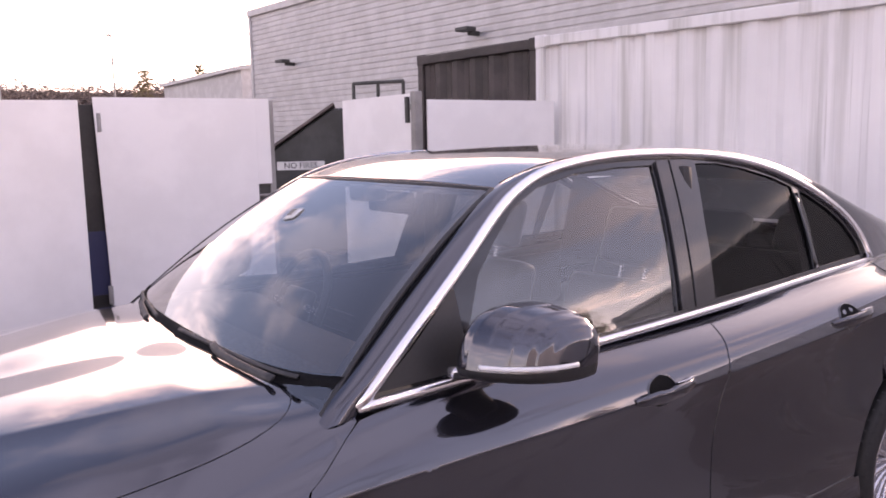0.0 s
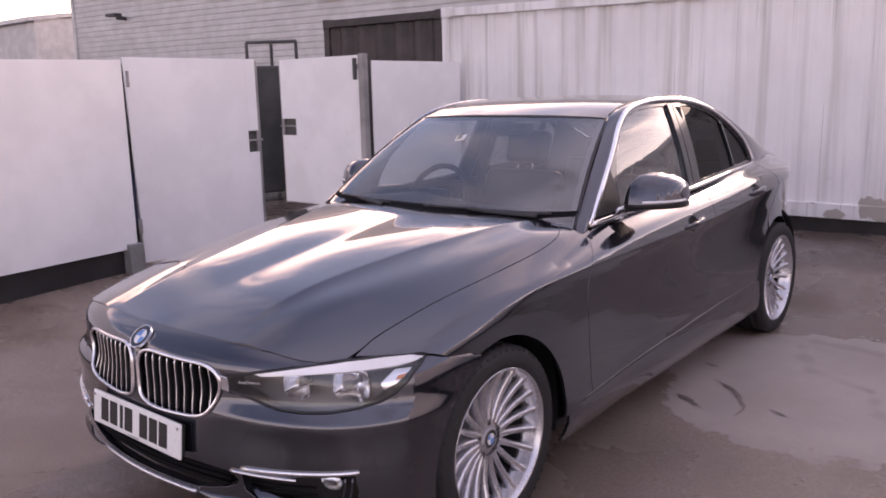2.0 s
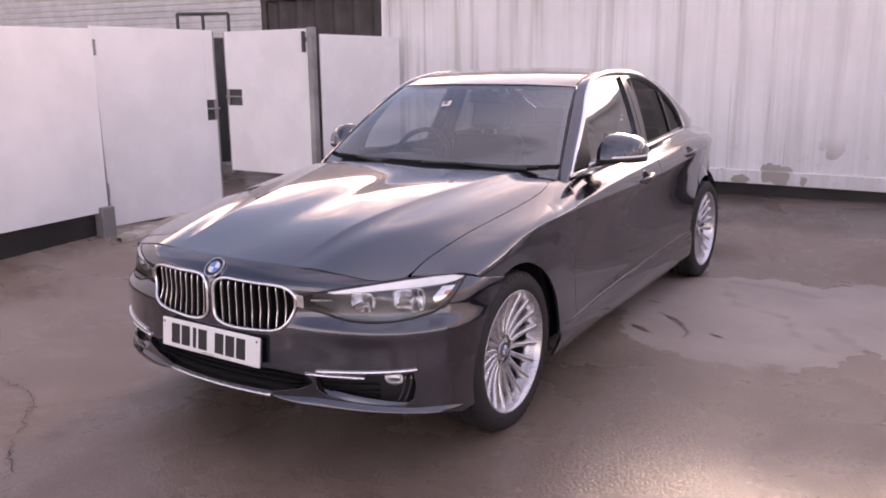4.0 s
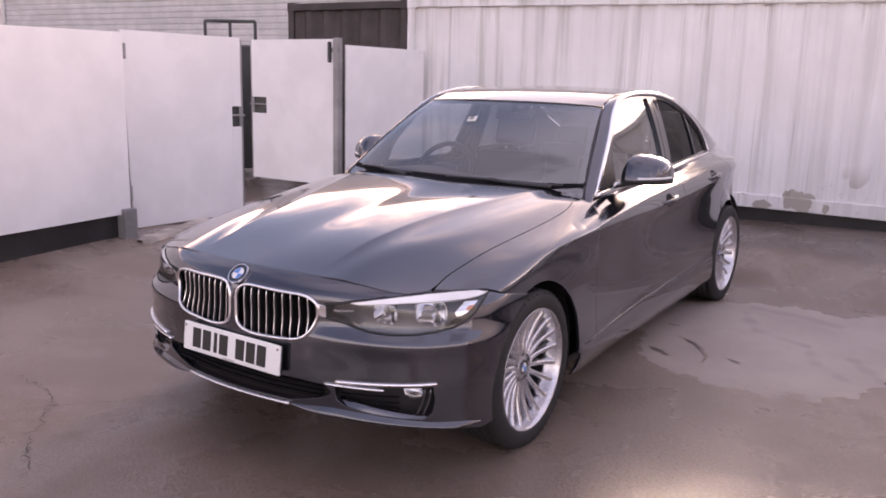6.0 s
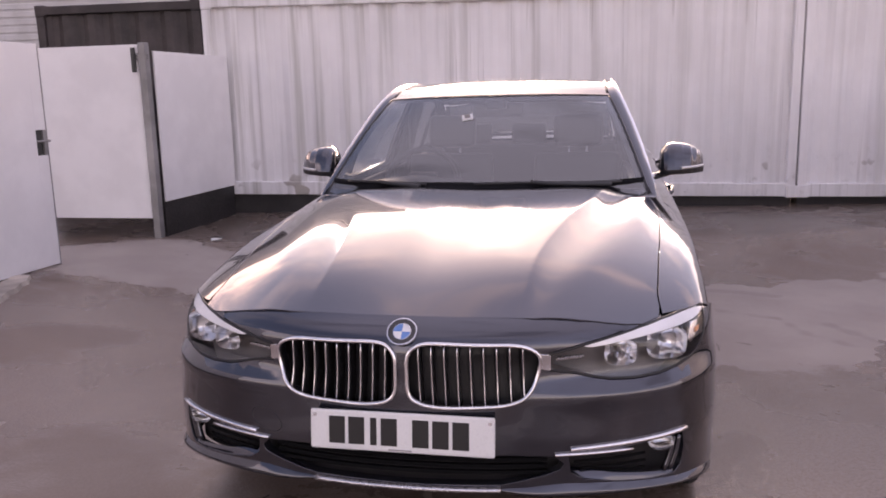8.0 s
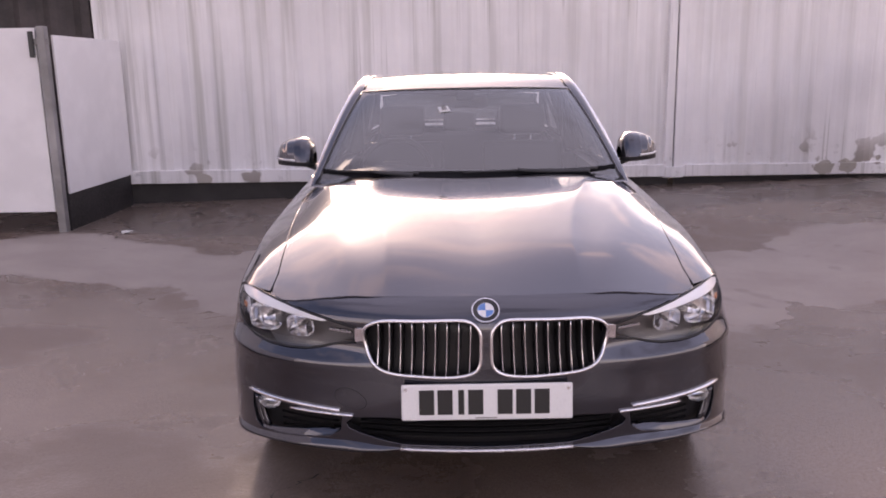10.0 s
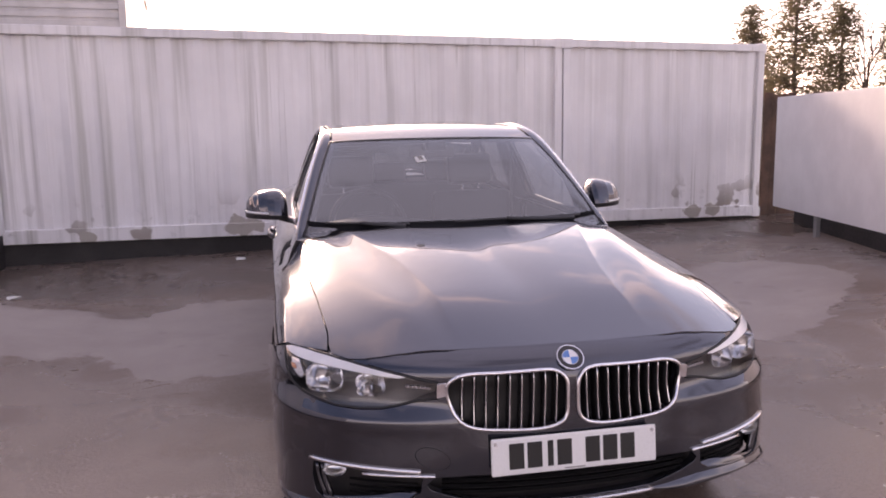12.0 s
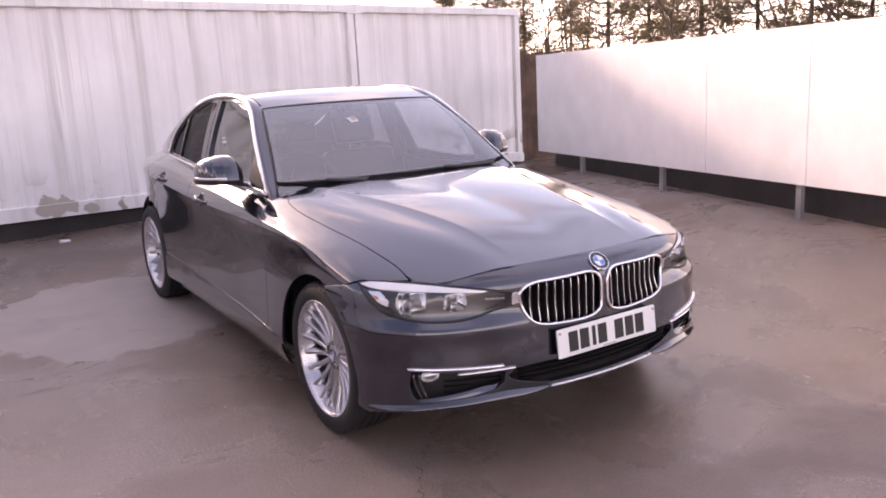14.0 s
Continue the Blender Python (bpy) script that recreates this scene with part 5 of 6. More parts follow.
def kidney_grille(mirror):
    g = new("kidney_grille")
    g.parent = car
    tagged(g, "chrome-framed black grille with upright chrome bars")
    strip("surround", nose, kid, .0110, .010, M_CHROME, g, mirror, True)
    skin("backing", nose, [(a, z) for a, z in kid], M_BLACK, g, step=.05, thick=0, lift=-.05, mirror=mirror)
    for k in range(9):
        a = .046 + .0355 * k
        zs = [z for aa, z in KIDNEY if abs(aa - a) < .02]
        z0, z1 = min(zs) - .004, max(zs) + .002
        line = [(a + .006 * (1 - t) ** 2, z0 + (z1 - z0) * t) for t in np.linspace(0, 1, 9)]
        pts = np.array([nose(u, v)[0] + normal_at(nose, u, v) * -.012 for u, v in line])
        ups = np.array([normal_at(nose, u, v) for u, v in line])
        if mirror:
            pts, ups = flip_x(pts), flip_x(ups)
        bar = part("bar", sweep(pts, [(-.0035, -.035), (-.0045, 0), (-.003, .006), (0, .0085), (.003, .006), (.0045, 0), (.0035, -.035)], False, ups), M_BLACK, g, "", True)
        part("bar_edge", sweep(pts + ups * .006, [(-.0019, -.003), (-.0019, .001), (0, .003), (.0019, .001), (.0019, -.003)], False, ups), M_CHROME, bar, "thin chrome edge", True)
    bridge = [(.376, .671), (.404, .666), (.404, .624), (.372, .630)]
    skin("bridge", nose, bridge, M_CHROME, g, step=.02, thick=.01, lift=.004, mirror=mirror, label="chrome link to the headlamp")


def bowl(centre, axis, r, depth, material, parent, name, label="", squash=1.0, square=1.0):
    m = Matrix.Translation(centre) @ Vector(axis).to_track_quat("Z", "Y").to_matrix().to_4x4()
    rings = []
    for i in range(9):
        t = i / 8
        f = r * math.sin(t * math.pi / 2)
        rings.append([m @ Vector((f * math.copysign(abs(math.cos(q)) ** square, math.cos(q)), f * squash * math.copysign(abs(math.sin(q)) ** square, math.sin(q)), -depth * math.cos(t * math.pi / 2))) for q in np.linspace(0, 2 * math.pi, 33)[:-1]])
    return grid_skin(name, [[tuple(p) for p in row] for row in rings], material, parent, label, closed=True)


def headlamp(mirror):
    h = new("headlamp")
    h.parent = car
    tagged(h, "clear headlamp with chrome reflectors and a pale brow")
    sx = -1 if mirror else 1
    skin("lens", nose, LAMP, M_LENS, h, step=.025, thick=.004, lift=.0005, mirror=mirror).visible_shadow = False
    skin("housing", nose, LAMP, M_LAMPGREY, h, step=.04, thick=0, lift=-.075, mirror=mirror, label="dark grey lamp housing")
    loop = dense(LAMP, .02)
    o = np.array([nose(a, z)[0] for a, z in loop])
    n = np.array([normal_at(nose, a, z) for a, z in loop])
    wall = np.stack([o - n * .003, o - n * .08])
    if mirror:
        wall = wall * (-1, 1, 1)
    grid_skin("lamp_wall", wall, M_BLACK, h, closed=True)
    strip("lamp_seal", nose, dense(LAMP, .02), .007, .002, M_BLACK, h, mirror, True)
    brow = [(a - .004, z - .004) for a, z in LAMP_TOP[1:]] + [(.915, .706), (.87, .701), (.80, .699), (.70, .696), (.60, .689), (.52, .682)]
    # white colour stands in for the sky mirrored in the brow
    skin("brow", nose, brow, M_WHITE, h, step=.02, thick=.012, lift=.0022, mirror=mirror, label="lamp brow with its sky reflection painted white")
    for a, z, r, sq in ((.612, .647, .046, .80), (.772, .660, .060, .78)):
        p, nn = nose(a, z)[0], normal_at(nose, a, z)
        ax = np.array((nn[0] * .5, -1, 0))
        c = p - nn * .024
        c, ax = (c * (sx, 1, 1), ax * (sx, 1, 1))
        b = bowl(c, ax, r, .055, M_REFLECTOR, h, "reflector", "deep chrome reflector", sq, .62)
        u = ax / np.linalg.norm(ax)
        part("bulb", rod(c - u * .045, c - u * .016, .009, .006, 12), M_LAMPGREY, b, "", True)
        for q in (-.5, 0, .5):
            part("flute", rod(c - u * .040 + np.array((q * r, 0, -r * sq * .7)), c - u * .036 + np.array((q * r, 0, r * sq * .7)), .0022, .0022, 6), M_REFLECTOR, b)
    mark = [(.872, .696), (.925, .694), (.905, .655), (.868, .640), (.856, .660)]
    skin("side_marker", nose, mark, M_REFLECTOR, h, step=.015, thick=.01, lift=-.012, mirror=mirror, label="bright side reflector")
    skin("amber_marker", nose, [(.895, .678), (.918, .680), (.912, .668), (.897, .666)], M_AMBER, h, step=.01, thick=.004, lift=-.008, mirror=mirror, label="small amber reflector")
    bar = [(.425, .648), (.50, .653), (.50, .647), (.425, .642)]
    skin("lamp_bar", nose, bar, M_SATIN, h, step=.02, thick=.01, lift=-.015, mirror=mirror)


def fog_group(mirror):
    sx = -1 if mirror else 1
    f = new("fog_lamp")
    f.parent = car
    tagged(f, "round fog lamp in a black recess")
    p, nn = nose(.742, .388)[0], normal_at(nose, .742, .388)
    c, ax = (p - nn * .012) * (sx, 1, 1), np.array((nn[0] * .25 * sx, -1, 0))
    bowl(c, ax, .037, .03, M_REFLECTOR, f, "reflector", squash=.72)
    u = ax / np.linalg.norm(ax)
    bm = bmesh.new()
    m = Matrix.Translation(c + u * .004) @ Vector(u).to_track_quat("Z", "Y").to_matrix().to_4x4() @ Matrix.Diagonal((.038, .028, .010, 1))
    bmesh.ops.create_uvsphere(bm, u_segments=24, v_segments=10, radius=1, matrix=m)
    part("lens", bm, M_LENS, f, "", True)
    strip("upper_trim", nose, [(a, .405 + .014 * (a - .46) / .36) for a in np.linspace(.462, .826, 14)], .011, .010, M_CHROME, car, mirror, label="bright chrome bumper strip")
    strip("lower_trim", nose, [(a, .391 + .001 * a) for a in np.linspace(.418, .64, 10)], .009, .010, M_CHROME, car, mirror, label="bright chrome bumper strip")
    for d in (0, .022):
        strip("recess_fin", nose, [(.806 - d - .034 * t ** 2, .398 - .10 * t) for t in np.linspace(0, 1, 8)], .005, -.004, M_PAINT, f, mirror, sink=.02)
    # slats blackened to carry the shade inside the recess
    for k in range(3):
        z = .362 - .022 * k
        strip("recess_slat", nose, [(a, z - .02 * (.7 - a)) for a in np.linspace(.475 + .02 * k, .69, 8)], .005, -.024, M_RECESS, f, mirror, sink=.02)


for mirror in BOTH:
    kidney_grille(mirror)
    headlamp(mirror)
    fog_group(mirror)
def lamp_filler(mirror):
    """The painted lip that closes the seam between bonnet and headlamp."""
    k = -1 if mirror else 1
    rows = []
    for t in np.linspace(0, 1, 12):
        x = .592 + .108 * t
        y = np.interp(x, (.55, .602, .648, .692, .703), (-.638, -.618, -.590, -.528, -.505))
        top = flank(y, s_at(y, x, 0, 0, .8))[0] + np.array((0, .002, -.003))
        a, z = np.interp(x, (.5687, .6407, .7054), (.58, .66, .74)), np.interp(x, (.5687, .6407, .7054), (.704, .716, .724))
        low = nose(a, z + .002)[0] - normal_at(nose, a, z) * .001
        rows.append([top * (k, 1, 1), (top * .5 + low * .5) * (k, 1, 1), low * (k, 1, 1)])
    grid_skin("lamp_filler", rows, M_PAINT, car, flip=mirror)


for mirror in BOTH:
    bumper_blade(mirror)
    lamp_filler(mirror)
strip("towing_cover_seam", nose, [(-.425 + .052 * math.cos(q), .445 + .033 * math.sin(q) - .010 * math.cos(q)) for q in np.linspace(0, 2 * math.pi, 29)[:-1]], .0022, .0006, M_BLACK, car, closed=True)
strip("lip_trim", nose, [(a, .288 + .010 * abs(a) ** 2) for a in np.linspace(-.268, .268, 22)], .014, .013, M_SATIN, car, label="satin silver lower lip strip", sink=.0)
for k in range(3):
    strip("intake_bar", nose, [(a, .330 + .02 * k) for a in np.linspace(-.40, .40, 20)], .006, -.022, M_RECESS, car, sink=.03)


def roundel(centre, axis, r, parent, up=(0, 0, 1)):
    """A plain round badge: dark ring, blue and white quarters, thin bright rim."""
    b = new("badge")
    b.parent = parent
    tagged(b, "round blue and white enamel badge")
    z = Vector(axis).normalized()
    x = Vector(up).cross(z).normalized()
    y = z.cross(x)
    m = Matrix.Translation(centre) @ Matrix((x, y, z)).transposed().to_4x4()

    def disc(r0, r1, z0, z1, a0=0.0, a1=2 * math.pi, n=28):
        bm = bmesh.new()
        qs = np.linspace(a0, a1, n)
        full = a1 - a0 > 6.2
        rows = [[m @ Vector((rr * math.cos(q), rr * math.sin(q), zz)) for q in (qs[:-1] if full else qs)] for rr, zz in ((r1, z0), (r1, z1), (r0, z1 + .0004), (r0, z0))]
        k = len(rows[0])
        vs = [[bm.verts.new(p) for p in row] for row in rows]
        for i in range(3):
            for j in range(k if full else k - 1):
                bm.faces.new((vs[i][j], vs[i][(j + 1) % k], vs[i + 1][(j + 1) % k], vs[i + 1][j]))
        bmesh.ops.recalc_face_normals(bm, faces=bm.faces)
        return bm
    part("rim", disc(r * .93, r, -.002, .0065), M_CHROME, b)
    part("ring", disc(r * .60, r * .93, -.002, .005), M_GLOSSBLACK, b)
    part("inner_rim", disc(r * .57, r * .60, -.002, .006), M_CHROME, b)
    for k in range(4):
        part("quarter", disc(.0, r * .57, -.002, .0045, k * math.pi / 2, (k + 1) * math.pi / 2, 9), M_BLUE if k % 2 else M_WHITE, b)


bn = normal_at(nose, 0, .7245)
roundel(nose(0, .7245)[0] + bn * .002, bn, .0425, car)


def number_plate():
    p = new("number_plate")
    p.parent = car
    tagged(p, "white plate with plain black bars")
    m = Matrix.Translation((0, -.814, .455)) @ Matrix.Rotation(radians(-6), 4, "X")
    part("plate", box((-.26, -.004, -.0555), (.26, .004, .0555), .006, m), M_WHITE_PLATE, p)
    part("plate_holder", box((-.255, .004, -.05), (.255, .018, .05), .004, m), M_BLACK, p)
    xs = [-.183, -.127, -.078, -.034, .055, .111, .167]
    for i, x in enumerate(xs):
        w = .009 if i == 2 else .023
        part("mark", box((x - w, -.0055, -.0385), (x + w, -.003, .0385), .001, m), M_INK, p)
    for x in (-.247, .247):
        part("screw", rod(m @ Vector((x, -.003, .040)), m @ Vector((x, -.0065, .040)), .006, .005, 12), M_SATIN, p)
    part("maker_mark", box((-.035, -.0048, -.051), (.03, -.0035, -.0475), 0, m), M_EDGE, p)


number_plate()

# ----- cabin -----
LOW = np.array([(.753, .936), (.944, 1.087), (1.10, 1.205), (1.217, 1.293), (1.31, 1.343), (1.40, 1.373), (1.60, 1.401), (1.83, 1.407), (2.05, 1.398), (2.22, 1.377), (2.38, 1.340), (2.52, 1.288), (2.64, 1.228), (2.735, 1.162), (2.788, 1.090), (2.806, 1.020)])
dlo_top = smooth_line(LOW, 60)
BELT = [(2.806, 1.020), (2.4, 1.010), (2.1, .996), (1.864, .985), (1.65, .976), (1.432, .966), (1.2, .957), (.99, .949), (.753, .936)]
dlo_belt = smooth_line(BELT, 40)
EDGE = np.array([(.738, .655, .905), (.722, .69, .940), (.702, .735, .975), (.648, .90, 1.103), (.596, 1.07, 1.226), (.546, 1.250, 1.338), (.532, 1.42, 1.388), (.528, 1.62, 1.409), (.530, 1.83, 1.417), (.527, 2.1, 1.410), (.528, 2.35, 1.374), (.546, 2.60, 1.302), (.573, 2.85, 1.200), (.584, 3.08, 1.118), (.580, 3.28, 1.050)])
roof_edge = smooth_line(EDGE, 60)


def side_frame(mirror):
    lowc = np.array([side_glass(y, z)[0] for y, z in dlo_top]) + np.array((.006, 0, 0))
    lowc[:1] += np.array((0, -.01, -.02))
    rows = []
    for u in np.linspace(0, 1, 9):
        p = lowc * (1 - u) + roof_edge * u
        out = np.array((.78, 0, .62)) * (4 * u * (1 - u) * .014)
        rows.append(p + out)
    g = np.array(rows)
    if mirror:
        g = g * (-1, 1, 1)
    grid_skin("side_frame", g, M_PAINT, car, flip=not mirror)
    # C-pillar foot, from the window's rear corner back to the boot
    foot = []
    for u in np.linspace(0, 1, 8):
        a = np.array(side_glass(2.806, 1.020)[0]) * (1 - u) + np.array(EDGE[-1]) * u
        s = .672 * (1 - u) + .655 * u
        b = flank(2.805 + .50 * u, s)[0]
        foot.append([a * (1 - t) + b * t + np.array((.006 * 4 * t * (1 - t), 0, 0)) for t in np.linspace(0, 1, 5)])
    foot = np.array(foot) * ((-1, 1, 1) if mirror else (1, 1, 1))
    grid_skin("pillar_foot", foot, M_PAINT, car, flip=mirror)


def offset_loop(pts, d):
    """The loop moved inwards by d."""
    p = np.asarray(pts, float)
    t = np.roll(p, -1, 0) - np.roll(p, 1, 0)
    t /= np.linalg.norm(t, axis=1)[:, None] + 1e-9
    n = np.stack([-t[:, 1], t[:, 0]], 1)
    area = np.sum(p[:, 0] * np.roll(p[:, 1], -1) - np.roll(p[:, 0], -1) * p[:, 1])
    return p + n * d * (1 if area > 0 else -1)


GLASS_F = [(1.05, .985), (1.06, 1.06), (1.11, 1.155), (1.18, 1.225), (1.265, 1.296), (1.365, 1.342), (1.50, 1.368), (1.66, 1.378), (1.803, 1.379), (1.772, 1.20), (1.742, 1.06), (1.728, .995), (1.5, .984), (1.25, .975)]
GLASS_R = [(1.895, 1.008), (1.905, 1.08), (1.945, 1.22), (1.995, 1.378), (2.10, 1.375), (2.22, 1.356), (2.36, 1.322), (2.455, 1.288), (2.46, 1.20), (2.435, 1.03), (2.2, 1.020)]
GLASS_Q = [(2.462, 1.034), (2.485, 1.20), (2.489, 1.275), (2.54, 1.255), (2.63, 1.208), (2.715, 1.145), (2.760, 1.085), (2.772, 1.042)]


def side_windows(mirror):
    loop = [tuple(p) for p in dlo_top[1:-1]] + [tuple(p) for p in dlo_belt[1:-1]]
    skin("window_surround", side_glass, loop, M_GLOSSBLACK, car, holes=[GLASS_F, GLASS_R, GLASS_Q], step=.03, thick=.012, lift=-.004, mirror=mirror, label="gloss black window frame and pillars")
    for name, gl, mt in (("front_window", GLASS_F, M_SIDE), ("rear_window", GLASS_R, M_TINT), ("quarter_window", GLASS_Q, M_TINT)):
        big = [tuple(p) for p in offset_loop(gl, -.008)]
        skin(name, side_glass, big, mt, car, step=.05, thick=0, lift=-.010, mirror=mirror).visible_shadow = False
    line = [tuple(p) for p in dlo_top]
    strip("window_chrome", side_glass, line, .025, .015, M_CHROME, car, mirror, label="bright chrome window moulding")
    strip("belt_chrome", side_glass, [tuple(p) for p in dlo_belt], .020, .015, M_CHROME, car, mirror, label="bright chrome waist moulding")
    strip("division_bar", side_glass, [(2.448 + .012 * t, 1.03 + .235 * t) for t in np.linspace(0, 1, 8)], .020, .001, M_GLOSSBLACK, car, mirror)
    for poly in ([(1.742, .998), (1.792, 1.0), (1.866, 1.386), (1.815, 1.384)], [(1.802, 1.0), (1.884, 1.006), (1.972, 1.386), (1.876, 1.387)]):
        skin("pillar_panel", side_glass, poly, M_PILLAR, car, step=.03, thick=.008, lift=.005, mirror=mirror, label="black pillar panel")
    sail = [(.80, .958), (.90, 1.03), (1.035, 1.14), (1.035, .968)]
    skin("mirror_sail", side_glass, sail, M_BLACK, car, step=.03, thick=0, lift=.001, mirror=mirror)


def windscreen(u, v):
    """Across (-1 to 1) and up (0 to 1)."""
    u, v = np.broadcast_arrays(np.atleast_1d(np.asarray(u, float)), np.atleast_1d(np.asarray(v, float)))
    q = u * u * (.42 + .58 * u ** 4)
    x0, y0, z0 = .702 * u, .630 + .105 * q, .955 + .020 * q
    x1, y1, z1 = .546 * u, 1.195 + .055 * q, 1.348 - .010 * q
    b = 4 * v * (1 - v) * .022
    return np.stack([x0 + (x1 - x0) * v, y0 + (y1 - y0) * v - b * .55, z0 + (z1 - z0) * v + b * .83], 1)


def roof(u, v):
    u, v = np.broadcast_arrays(np.atleast_1d(np.asarray(u, float)), np.atleast_1d(np.asarray(v, float)))
    q = u * u
    y = (1.203 + .055 * q) * (1 - v) + (2.66 - .05 * q) * v
    knots = (1.20, 1.38, 1.62, 1.90, 2.20, 2.45, 2.66)
    zc = spline_rows(knots, y) @ np.array((1.353, 1.398, 1.428, 1.438, 1.421, 1.376, 1.308))
    k = spline_rows(np.r_[EDGE[5:12, 1]], y)
    xe, ze = k @ EDGE[5:12, 0], k @ EDGE[5:12, 2]
    return np.stack([xe * u, y, ze + (zc - ze) * (1 - np.abs(u) ** 2.4)], 1)


def backlight(u, v):
    u, v = np.broadcast_arrays(np.atleast_1d(np.asarray(u, float)), np.atleast_1d(np.asarray(v, float)))
    q = u * u
    x0, y0, z0 = .535 * u, 2.67 - .05 * q, 1.305 - .03 * q
    x1, y1, z1 = .572 * u, 3.34 - .06 * q, 1.078 - .03 * q
    b = 4 * v * (1 - v) * .012 * (1 - q)
    return np.stack([x0 + (x1 - x0) * v, y0 + (y1 - y0) * v + b * .3, z0 + (z1 - z0) * v + b], 1)


SQ = [(-1, 0), (1, 0), (1, 1), (-1, 1)]
for mirror in BOTH:
    side_frame(mirror)
    side_windows(mirror)
skin("roof", roof, SQ, M_PAINT, car, step=.03, thick=.01, shape=(.55, 1.35))
SCREEN = [(-1, -.15), (1, -.15), (1, 1), (-1, 1)]
skin("windscreen", windscreen, SCREEN, M_GLASS, car, step=.04, thick=.005, shape=(.65, .7), label="windscreen reflecting bright clouds").visible_shadow = False
skin("screen_border", windscreen, SCREEN, M_GLOSSBLACK, car, holes=[[(-.955, .055), (.955, .055), (.945, .955), (-.945, .955)]], step=.04, thick=.002, lift=-.006, shape=(.65, .7), label="black printed glass border")
skin("rear_screen", backlight, SQ, M_REAR, car, step=.06, thick=.004, shape=(.55, .7)).visible_shadow = False
for mirror in BOTH:
    k = -1 if mirror else 1
    strip("roof_moulding", roof, [(k * .985, v) for v in np.linspace(.02, .98, 30)], .012, .002, M_BLACK, car)
    strip("screen_seal", windscreen, [(k * .995, v) for v in np.linspace(-.14, 1, 20)], .012, .003, M_BLACK, car)
strip("header_seal", windscreen, [(u, .995) for u in np.linspace(-1, 1, 24)], .012, .003, M_BLACK, car)


def sticker():
    g = [[windscreen(-.225 + .085 * (i / 4) - .022 * (j / 3), .665 + .020 * (i / 4) + .070 * (j / 3))[0] + np.array((0, -.002, .003)) for i in range(5)] for j in range(4)]
    st = grid_skin("screen_sticker", g, M_PAPER, car, "small white paper sticker on the glass", thick=.001)
    for k in range(3):
        r = .25 + .22 * k
        h = [[np.asarray(g[1][0]) * 0 + np.array(g[0][1]) * (1 - t) * (1 - r) + np.array(g[0][3]) * t * (1 - r) + np.array(g[3][1]) * (1 - t) * r + np.array(g[3][3]) * t * r + np.array((0, -.003, .003)) + np.array((0, 0, dz)) for t in (0, 1)] for dz in (0, .006)]
        grid_skin("print_line", h, M_EDGE, st)


sticker()


def cowl_and_wipers():
    rows = []
    for u in np.linspace(-1, 1, 24):
        v = .050 - .015 * abs(u) ** 3
        top = windscreen(u, v)[0] + normal_at(windscreen, u, v) * .006
        s = .64 * abs(u)
        low = flank(.600 + .085 * abs(u) ** 2.0, math.copysign(s, u) if u else 0)[0] + np.array((0, -.012, -.014))
        rows.append([low, low * .65 + top * .35 + np.array((0, 0, -.012)), low * .2 + top * .8 + np.array((0, 0, -.002)), top, top + np.array((0, .004, -.012))])
    grid_skin("cowl", rows, M_RECESS, car, "black plastic scuttle panel")
    for u0, v0, u1, v1 in ((.86, .022, -.04, .034), (-.34, .027, -.88, .030)):
        w = new("wiper")
        w.parent = car
        tagged(w, "black wiper resting on the glass")
        line = [(u0 + (u1 - u0) * t, v0 + (v1 - v0) * t + .012 * math.sin(math.pi * t)) for t in np.linspace(0, 1, 16)]
        p = np.array([windscreen(a, b)[0] + normal_at(windscreen, a, b) * .007 for a, b in line])
        up = np.array([normal_at(windscreen, a, b) for a, b in line])
        part("blade", sweep(p, [(-.002, -.004), (-.006, .001), (-.004, .005), (.004, .005), (.006, .001), (.002, -.004)], False, up), M_BLACK, w, "", True)
        shift = np.array((0, -.020, -.006))
        arm = smooth_line([p[1] + up[1] * .004 + shift * 1.3, p[4] + up[4] * .004 + shift, p[8] + up[8] * .007 + shift * .5, p[9] + up[9] * .008], 14)
        part("arm", sweep(arm, ring_profile(.010, .005, 8), False, up[8]), M_BLACK, w, "", True)


cowl_and_wipers()


